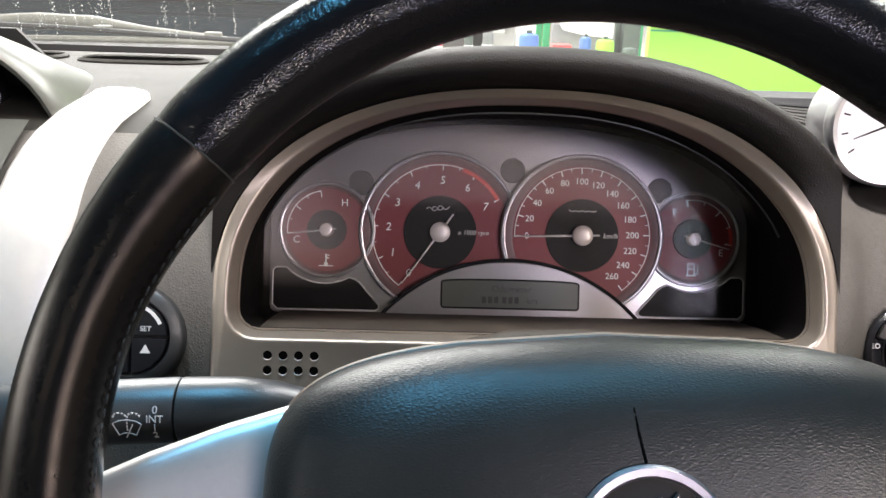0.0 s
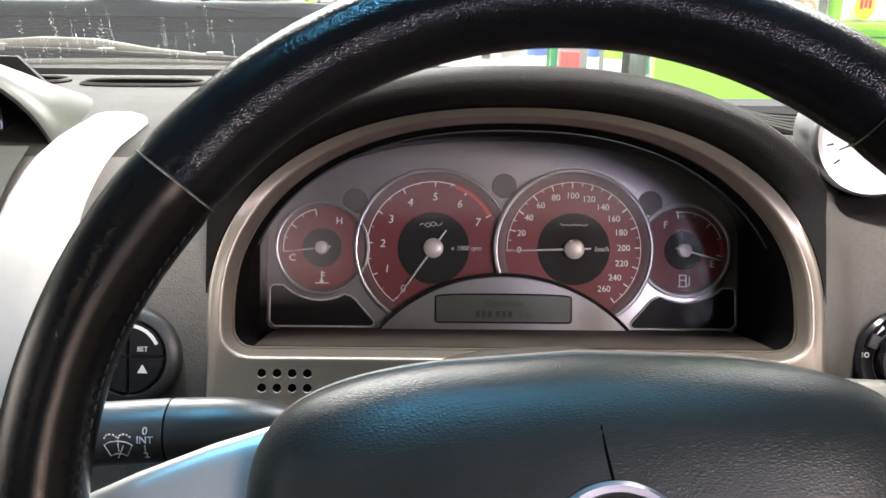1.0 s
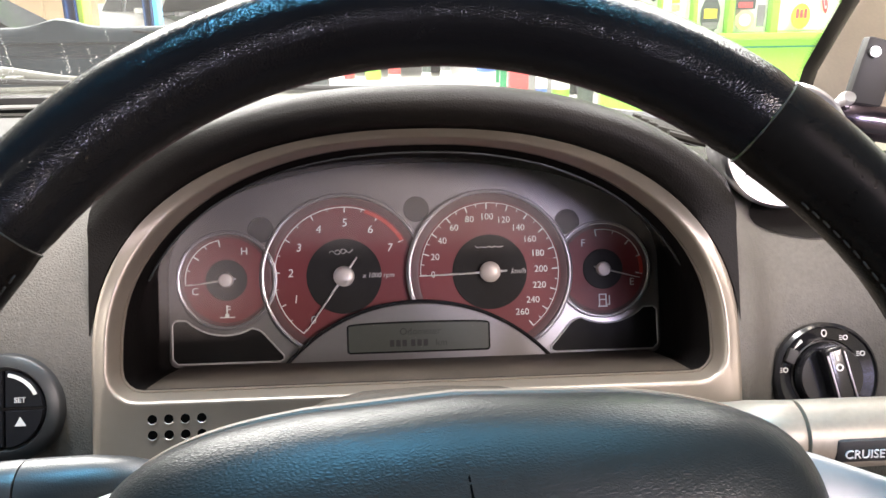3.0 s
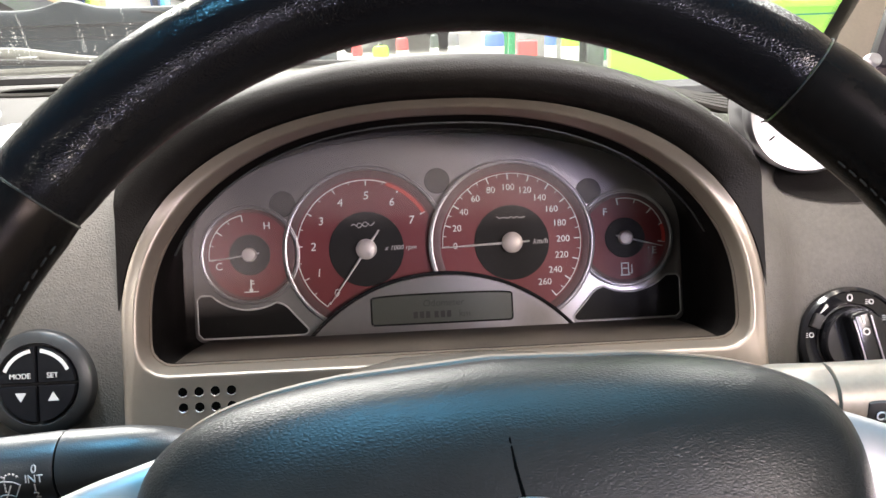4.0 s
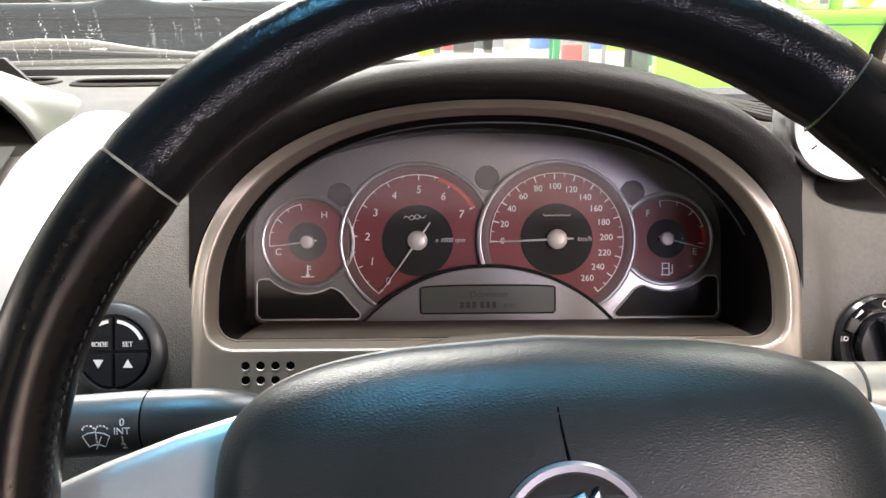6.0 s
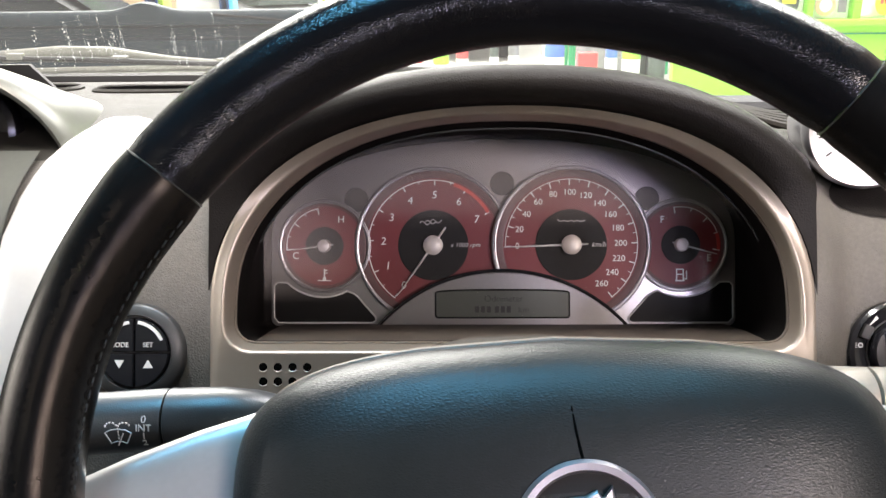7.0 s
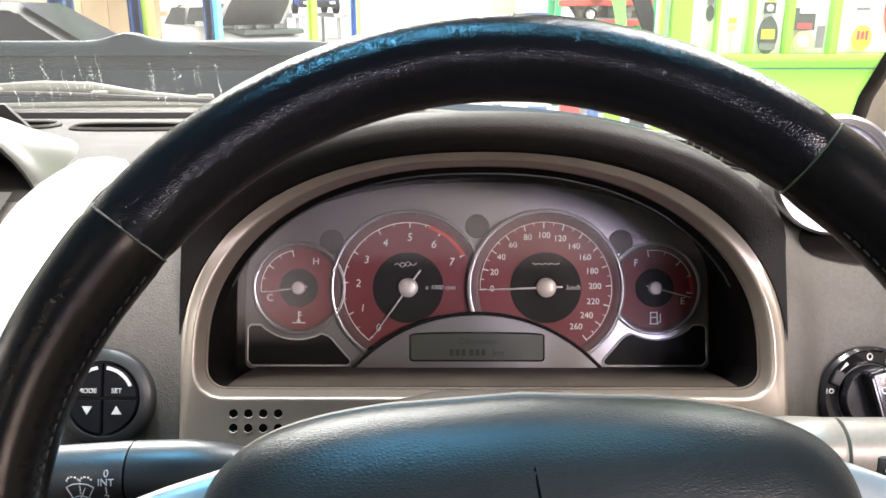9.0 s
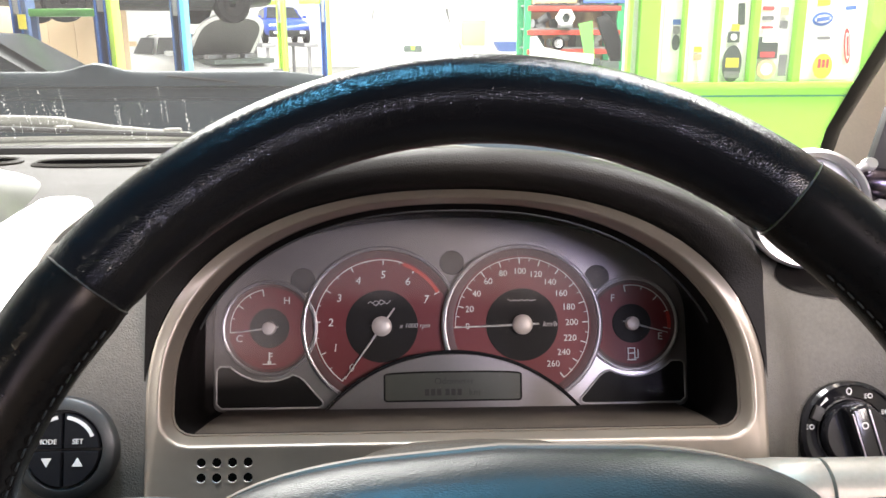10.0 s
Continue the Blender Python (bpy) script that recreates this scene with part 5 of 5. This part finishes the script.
for x in (-3.880, -3.258):
    part("beam_post", box(0.06, 0.06, 1.389 - G, 0.006, (x, 0.0, (1.389 - G) / 2)), NAVY, beam)
# tail of a dark blue car parked close in front
tail = thing("parked_car_tail", pose(0, 3.2, 0), "dark blue car tail parked close in front", "car")
TX0, TX1, TZ = -2.340, -0.428, 1.009
skin = []
for y, dz, push in ((0.60, -0.30, 0), (0.30, -0.10, 0), (0.12, -0.012, 0), (0.05, 0.0, 0), (0.015, -0.006, 0), (0.0, -0.03, 0), (-0.005, -0.055, 0), (0.02, -0.066, 0.012), (0.02, -0.105, 0.012), (-0.01, -0.115, 0), (-0.03, -0.20, 0), (-0.05, -0.45, 0), (0.0, -0.75, 0)):
    row = []
    for i in range(49):
        x = TX0 + (TX1 - TX0) * i / 48
        k = 1 - smooth_step(x, TX1 - 0.22, TX1)
        inset = push * smooth_step(x, -1.378, -1.334) * (1 - smooth_step(x, TX1 - 0.4, TX1 - 0.1))
        nub = 0.034 * math.exp(-((x - -1.296) / 0.085) ** 2) if dz > -0.02 else 0
        row.append((x, y + inset + 0.22 * (1 - k) ** 2, TZ + dz - 0.028 * (1 - k) ** 2 + nub))
    skin.append(row)
part("tail_skin", loft(skin, closed=False), TAIL, tail, "dark blue tail panel", angle=60)
part("bumper", box(TX1 - TX0, 0.25, 0.3, 0.06, ((TX0 + TX1) / 2, 0.12, TZ - 0.85)), TAIL, tail)
part("chassis", box(TX1 - TX0 - 0.2, 0.5, TZ - 0.75 - G, 0.02, ((TX0 + TX1) / 2, 0.35, (TZ - 0.75 + G) / 2)), RUBBER, tail)
part("tray_cover", box(TX1 - TX0 - 0.1, 1.5, 0.03, 0.01, ((TX0 + TX1) / 2, 1.33, TZ - 0.30)), TAIL, tail, "dark blue tray cover")
for x in (TX0 + 0.05, TX1 - 0.05):
    part("side_panel", box(0.06, 1.6, 0.52, 0.02, (x, 1.28, TZ - 0.56)), TAIL, tail)
    wheel_part(tail, x - 0.14 * math.copysign(1, x - (TX0 + TX1) / 2), 1.2, 0.34, 0.22).location.z = G + 0.34
part("shut_line", tube([(-1.009, -0.004, 0.993), (-0.770, -0.004, 0.971), (-0.551, 0.03, 0.947)], 0.005, 6), RUBBER, tail)


def hoist(x, y, paint, label, lift=1.95, slim=0.6, paint2=None):
    h = thing("hoist_post", pose(x, y, G) @ Matrix.Diagonal((slim, 1, 1, 1)), label, "vehicle hoist", "hoist posts")
    part("base", box(0.42, 0.50, 0.03, 0.008, (0, 0, 0.015)), BLUE, h)
    bm = bmesh.new()
    for sx, sy, px, py in ((0.03, 0.24, -0.075, 0), (0.16, 0.03, 0, 0.10), (0.03, 0.24, 0.075, 0)):
        box(sx, sy, 3.4, 0.006, at=(px, py, 1.7), bm=bm)
    part("column", bm, paint2 or BLUE, h, angle=30)
    part("carriage", box(0.11, 0.18, 0.75, 0.02, (0, -0.02, 1.95)), METAL, h)
    part("side_cover", box(0.09, 0.22, 3.3, 0.012, (0.14, 0, 1.68)), paint, h)
    part("arm", box(0.7, 0.09, 0.08, 0.012, (-0.38, -0.18, lift), (0, 0, -14)), GREEN, h)
    return h


sticker_post = hoist(-4.268, 9.0, NAVY, "dark blue two-post hoist column with a yellow sticker")
part("sticker", box(0.14, 0.006, 0.15, 0.0, (0.10, -0.125, 1.280 - G)), YELLOW, sticker_post, "yellow sticker", smooth=False)
hoist(-3.085, 8.2, LIME, "blue and lime green two-post hoist column")
hoist(-2.894, 10.0, SKY_PAINT, "dark blue and pale blue two-post hoist column", paint2=NAVY)
hoist(-1.838, 16.0, LIME, "blue and lime green two-post hoist column")
hoist(-2.75, 16.5, LIME, "lime green two-post hoist column", paint2=LIME)
board = thing("timber_partition", pose(-6.216, 15.0, G), "pale timber board partition", "partition")
for k in range(6):
    part("board", box(0.46, 0.03, 2.6, 0.004, (-1.6 + 0.47 * k, 0, 1.3)), PLY, board)
part("rail", box(3.0, 0.05, 0.09, 0.006, (-0.4, 0.04, 1.2)), PLY, board)

# storage rack with car parts
RX0, RX1 = 1.460, 2.727
rack = thing("storage_rack", pose(0, 11.2, 0), "green and red steel rack full of car parts", "rack")
for x in (RX0, RX1):
    for y in (0, 0.8):
        part("upright", box(0.09, 0.07, 3.4, 0.006, (x, y, G + 1.7)), DARK_GREEN, rack)
SHELVES = (1.518, 1.201, 0.947, 1.90, 0.476)
for z in SHELVES:
    for y in (-0.02, 0.82):
        part("beam", box(RX1 - RX0, 0.05, 0.065, 0.006, ((RX0 + RX1) / 2, y, z - 0.05)), RACK_RED, rack)
    part("deck", box(RX1 - RX0, 0.78, 0.02, 0.0, ((RX0 + RX1) / 2, 0.4, z)), METAL, rack, smooth=False)
part("back_sheet", box(RX1 - RX0, 0.02, 3.2, 0.0, ((RX0 + RX1) / 2, 0.86, G + 1.7)), CARD, rack, smooth=False)
rng = random.Random(3)
for z in SHELVES:
    x = RX0 + 0.12
    while x < RX1 - 0.16:
        w, h = rng.uniform(0.14, 0.3), rng.uniform(0.12, 0.24)
        kind = rng.choice(("box", "gear", "pipe"))
        m = rng.choice((METAL, METAL, POSTER_DARK, CARD, PAPER))
        t = thing("spare_part", pose(x + w / 2, 11.55, z + 0.012), "assorted grey metal car part on the rack" if m in (METAL, POSTER_DARK) else "small carton of spares on the rack", "car part", "parts on the rack")
        if kind == "gear":
            part("casting", lathe([(0.0, 0.0), (w * 0.5, 0.0), (w * 0.5, h * 0.4), (w * 0.35, h * 0.5), (w * 0.22, h), (0, h)], 14), m, t)
        elif kind == "pipe":
            part("pipe", tube([(-w * 0.5, 0, h * 0.3), (-w * 0.1, 0.05, h * 0.3), (w * 0.2, 0, h * 0.6), (w * 0.5, -0.05, h * 0.8)], h * 0.28, 12), m, t)
            part("foot", box(w * 0.6, 0.12, h * 0.3, 0.01, (0, 0, h * 0.15)), m, t)
        else:
            part("case", box(w, 0.3, h, 0.015, (0, 0, h / 2), (0, 0, rng.uniform(-12, 12))), m, t)
        x += w + rng.uniform(0.02, 0.10)
casting = thing("gearbox_casting", pose(1.963, 11.12, 1.342), "white hexagonal gearbox casting on the rack", "car part", "parts on the rack")
part("flange", lathe([(0.125, -0.05), (0.125, 0.05), (0.075, 0.06), (0.065, 0.0)], 6), PAPER, casting, m=pose(0, 0, 0, 90, 0, 12))
part("bore", lathe([(0.07, -0.04), (0.0, -0.04)], 20), POSTER_DARK, casting, m=pose(0, 0, 0, 90, 0, 0))
part("foot", box(0.17, 0.2, 0.049, 0.01, (0, 0.02, -0.08 - 0.025)), METAL, casting)
rim_part = thing("alloy_rim", pose(1.875, 11.12, 1.011), "small alloy wheel standing on the rack", "wheel", "parts on the rack")
part("tyre", lathe([(0.06, -0.05), (0.085, -0.05), (0.09, 0.0), (0.085, 0.05), (0.06, 0.05)], 24), TYRE, rim_part, m=pose(0, 0, 0, 90, 0, 0))
part("rim", lathe([(0.06, 0.04), (0.03, 0.02), (0.0, 0.03)], 16), ALLOY, rim_part, m=pose(0, 0, 0, 90, 0, 0))
for px, pz, paint, words in ((1.835, 1.509, CARD, "brown timber pallet on the rack"), (2.482, 1.508, POSTER_BLUE, "blue slatted crate on the rack")):
    pallet = thing("pallet", pose(px, 11.14, SHELVES[0] + 0.012), words, "pallet", "parts on the rack")
    for k in range(3):
        part("slat", box(0.56, 0.02, 0.05, 0.004, (0, 0, 0.03 + 0.09 * k)), paint, pallet)
    for k in range(3):
        part("block", box(0.07, 0.30, 0.23, 0.004, (-0.24 + 0.24 * k, 0.165, 0.115)), paint, pallet)
bumper = thing("loose_bumper", pose(1.38, 10.3, -0.22), "white car bumper leaning before the rack", "car panel")
bump_rows = []
for x, z in ((1.380, 1.098), (1.465, 1.111), (1.554, 0.973), (1.828, 0.917), (2.188, 0.887)):
    bump_rows.append([(x - 1.380, -0.02 + 0.10 * q * q, (z + 0.22) - 0.75 * q) for q in (0.0, 0.15, 0.35, 0.6, 0.85)] )
part("skin", loft(bump_rows, closed=False), CAR_WHITE, bumper)
part("stand", box(0.8, 0.2, 0.62, 0.02, (0.45, 0.2, 0.31)), METAL, bumper)
wing = thing("loose_car_panel", pose(2.405, 10.4, 0.799), "dark grey car wing standing against the rack", "car panel")
wing_line = [(-0.173, 0.53), (-0.046, 0.577), (0.075, 0.46), (0.153, 0.231), (0.158, 0.0), (0.027, 0.001), (-0.056, 0.197), (-0.137, 0.392)]
part("skin", slab([(x, z) for x, z in wing_line[::-1]], -0.02, 0.03, 0.015), CAR_DARK, wing, m=pose(0, 0, 0, 90, 0, 0), angle=50)
part("stand", box(0.22, 0.25, 1.019, 0.02, (0.03, 0.1, -0.510)), POSTER_DARK, wing)
gate = thing("green_steel_plate", pose(2.189, 10.5, 0.826), "green steel plate leaning on the rack", "steel plate")
part("plate", slab([(-0.058, 0), (0.059, 0), (0.009, 0.470), (-0.164, 0.429)], -0.015, 0.015, 0.004), LEAF, gate, m=pose(0, 0, 0, 90, 0, 0), smooth=False)
part("stand", box(0.3, 0.25, 1.046, 0.02, (0, 0.16, -0.523)), POSTER_DARK, gate)

# goods on the floor, seen low through the wheel
for px_x, y, w, h, m, label, cat in (
        (0.977, 9.0, 0.22, 0.62, POSTER_BLUE, "blue drum of oil on the floor", "drum"),
        (1.603, 9.0, 0.13, 0.60, POSTER_BLUE, "blue and white canister on the floor", "canister"),
        (1.352, 9.1, 0.22, 0.50, POSTER_RED, "red tool case on the floor", "tool case"),
        (1.822, 9.0, 0.20, 0.58, GREEN, "lime green canister on the floor", "canister"),
        (2.105, 9.0, 0.18, 0.50, POSTER_DARK, "dark rubber bin on the floor", "bin"),
        (2.313, 8.9, 0.16, 0.42, PAPER, "white carton on the floor", "carton"),
        (0.540, 9.2, 0.12, 0.62, METAL, "grey steel canister on the floor", "canister"),
        (0.323, 9.2, 0.10, 0.60, POSTER_DARK, "dark canister on the floor", "canister"),
        (-0.038, 9.2, 0.14, 0.58, POSTER_RED, "red canister on the floor", "canister"),
        (-0.280, 9.2, 0.18, 0.50, GREEN, "lime green canister on the floor", "canister"),
        (-0.546, 9.2, 0.12, 0.52, POSTER_RED, "red canister on the floor", "canister")):
    t = thing(cat.replace(" ", "_"), pose(px_x, y, G), label, cat, "goods on the floor")
    part("body", lathe([(w * 0.46, 0), (w * 0.5, 0.02), (w * 0.5, h * 0.92), (w * 0.42, h * 0.97), (0, h)], 24) if cat in ("drum", "canister", "bin") else box(w, w * 0.8, h, 0.02, (0, 0, h / 2)), m, t)
    if cat in ("drum", "canister"):
        part("label_band", lathe([(w * 0.503, h * 0.45), (w * 0.503, h * 0.75)], 24), PAPER if m is not PAPER else POSTER_BLUE, t)
        part("cap", lathe([(w * 0.14, h * 0.96), (w * 0.14, h * 1.04), (0, h * 1.04)], 14), POSTER_DARK, t)

carton = thing("carton", pose(1.077, 16.5, G), "brown cardboard carton on a shelf stand", "carton")
part("box", box(0.44, 0.4, 0.5, 0.01, (0, 0, 1.137 - G)), CARD, carton)
part("stand", box(0.5, 0.4, 0.904 - G, 0.01, (0, 0, (0.904 - G) / 2)), WALL, carton)
bin_ = thing("plastic_bin", pose(1.515, 14.0, G), "blue plastic parts bin on a stand", "bin")
part("bin", loft([[(-0.16, -0.2, 0), (0.16, -0.2, 0), (0.16, 0.2, 0), (-0.16, 0.2, 0)], [(-0.24, -0.26, 0.16), (0.24, -0.26, 0.16), (0.24, 0.26, 0.16), (-0.24, 0.26, 0.16)]], caps=True), POSTER_BLUE, bin_, m=pose(0, 0, 0.841 - G), smooth=False)
part("stand", box(0.4, 0.4, 0.841 - G, 0.01, (0, 0, (0.841 - G) / 2)), WALL, bin_)

# lime green shop front with posters
SY = 6.2
front = thing("shop_front", pose(0, SY, 0), "lime green and white shop front with posters", "shop front")
FX0, FX1 = 1.558, 7.0
SILL = 0.774
part("lower_panel", box(FX1 - FX0, 0.10, SILL - G, 0.006, ((FX0 + FX1) / 2, 0, (SILL + G) / 2)), GREEN, front, "lime green lower panel")
part("sill", box(FX1 - FX0, 0.16, 0.05, 0.008, ((FX0 + FX1) / 2, -0.02, SILL - 0.02)), GREEN, front)
part("back_panel", box(FX1 - FX0, 0.04, 3.0, 0.0, ((FX0 + FX1) / 2, 0.05, SILL + 1.5)), WALL, front, "white back panel", smooth=False)
for x, w in ((1.575, 0.03), (1.722, 0.15), (2.252, 0.035), (2.531, 0.05), (2.873, 0.06), (3.466, 0.12), (4.151, 0.08), (1.991, 0.025)):
    part("post", box(w, 0.09, 3.0, 0.006, (x, -0.01, SILL + 1.5)), GREEN, front)
for k in range(2):
    part("kick_line", box(FX1 - FX0, 0.006, 0.012, 0, ((FX0 + FX1) / 2, -0.053, SILL - 0.10 - 0.5 * k)), DARK_GREEN, front, smooth=False)


def poster(x, z, w, h, bits, label):
    p = thing("poster", pose(x, SY + 0.024, z), label, "poster", "posters on the shop front")
    part("sheet", box(w, 0.004, h, 0.0), PAPER, p, smooth=False)
    for k, (shape, bx, bz, bw, bh, m, turn) in enumerate(bits):
        bm = lathe([(0.5, 0.0), (0.5, 0.004), (0.0, 0.004)], 28, sx=bw, sy=bh) if shape == "oval" else box(bw, bh, 0.004, 0.0, (0, 0, 0.002))
        part("print_bar" if shape == "bar" else "print_shape", bm, m, p, m=pose(bx, -0.002 - 0.0045 * (k + 1), bz, 90, -turn, 0), smooth=False)


poster(3.114, 1.105, 0.40, 0.62, (("oval", -0.05, 0.14, 0.16, 0.10, POSTER_BLUE, 8), ("oval", -0.05, 0.14, 0.12, 0.06, PAPER, 8), ("bar", -0.05, 0.14, 0.10, 0.03, POSTER_BLUE, 8), ("bar", -0.06, 0.26, 0.10, 0.05, YELLOW, 5),
    ("oval", 0.155, -0.06, 0.05, 0.27, POSTER_RED, 8), ("oval", 0.155, -0.06, 0.03, 0.20, PAPER, 8), ("bar", 0.155, -0.06, 0.015, 0.15, POSTER_RED, 8), ("oval", -0.025, -0.21, 0.15, 0.19, YELLOW, 0),
    ("bar", -0.055, -0.19, 0.02, 0.07, POSTER_RED, 0), ("bar", -0.025, -0.19, 0.02, 0.06, POSTER_RED, 0), ("bar", 0.005, -0.19, 0.02, 0.07, POSTER_RED, 0), ("bar", -0.05, 0.0, 0.10, 0.025, METAL, 0), ("bar", 0.13, 0.22, 0.08, 0.03, POSTER_BLUE, 5)), "white poster with coloured trade marks")
poster(2.689, 1.084, 0.27, 0.60, (("bar", -0.05, 0.24, 0.09, 0.03, POSTER_RED, 0), ("bar", -0.05, 0.17, 0.09, 0.03, METAL, 0), ("bar", -0.05, 0.10, 0.09, 0.02, POSTER_RED, 0), ("bar", 0.07, 0.22, 0.06, 0.06, CARD, 0), ("bar", 0.07, 0.12, 0.06, 0.06, METAL, 0),
    ("bar", -0.04, -0.05, 0.16, 0.16, POSTER_DARK, 0), ("bar", -0.01, 0.04, 0.15, 0.10, PAPER, 0), ("bar", -0.04, -0.10, 0.11, 0.04, POSTER_RED, 0), ("oval", -0.04, -0.21, 0.15, 0.15, CARD, 0), ("oval", -0.04, -0.21, 0.09, 0.09, PAPER, 0), ("bar", 0.08, -0.18, 0.06, 0.16, METAL, 0)), "product poster with dark and red panels")
poster(2.396, 1.084, 0.21, 0.60, (("bar", 0.04, 0.20, 0.05, 0.16, POSTER_DARK, 4), ("bar", 0.0, 0.10, 0.06, 0.05, YELLOW, 0), ("bar", -0.01, 0.03, 0.09, 0.08, POSTER_DARK, 0), ("oval", -0.01, 0.03, 0.05, 0.05, PAPER, 0), ("oval", -0.01, -0.17, 0.15, 0.28, POSTER_DARK, 0), ("bar", -0.01, -0.16, 0.10, 0.07, YELLOW, 0), ("bar", -0.01, -0.25, 0.12, 0.05, METAL, 0)), "product poster with a dark bottle")
poster(2.130, 1.084, 0.15, 0.60, (("bar", -0.01, -0.06, 0.06, 0.04, YELLOW, 0), ("bar", -0.01, -0.12, 0.06, 0.05, CARD, 0), ("bar", 0.01, -0.20, 0.03, 0.12, PAPER, 0)), "pale poster with a small yellow product")
poster(1.922, 1.146, 0.15, 0.60, (("bar", 0.02, 0.08, 0.06, 0.04, POSTER_BLUE, 0), ("bar", 0.02, 0.02, 0.05, 0.06, METAL, 0), ("oval", 0.02, -0.07, 0.06, 0.12, POSTER_DARK, 0)), "pale poster with a small dark bottle")
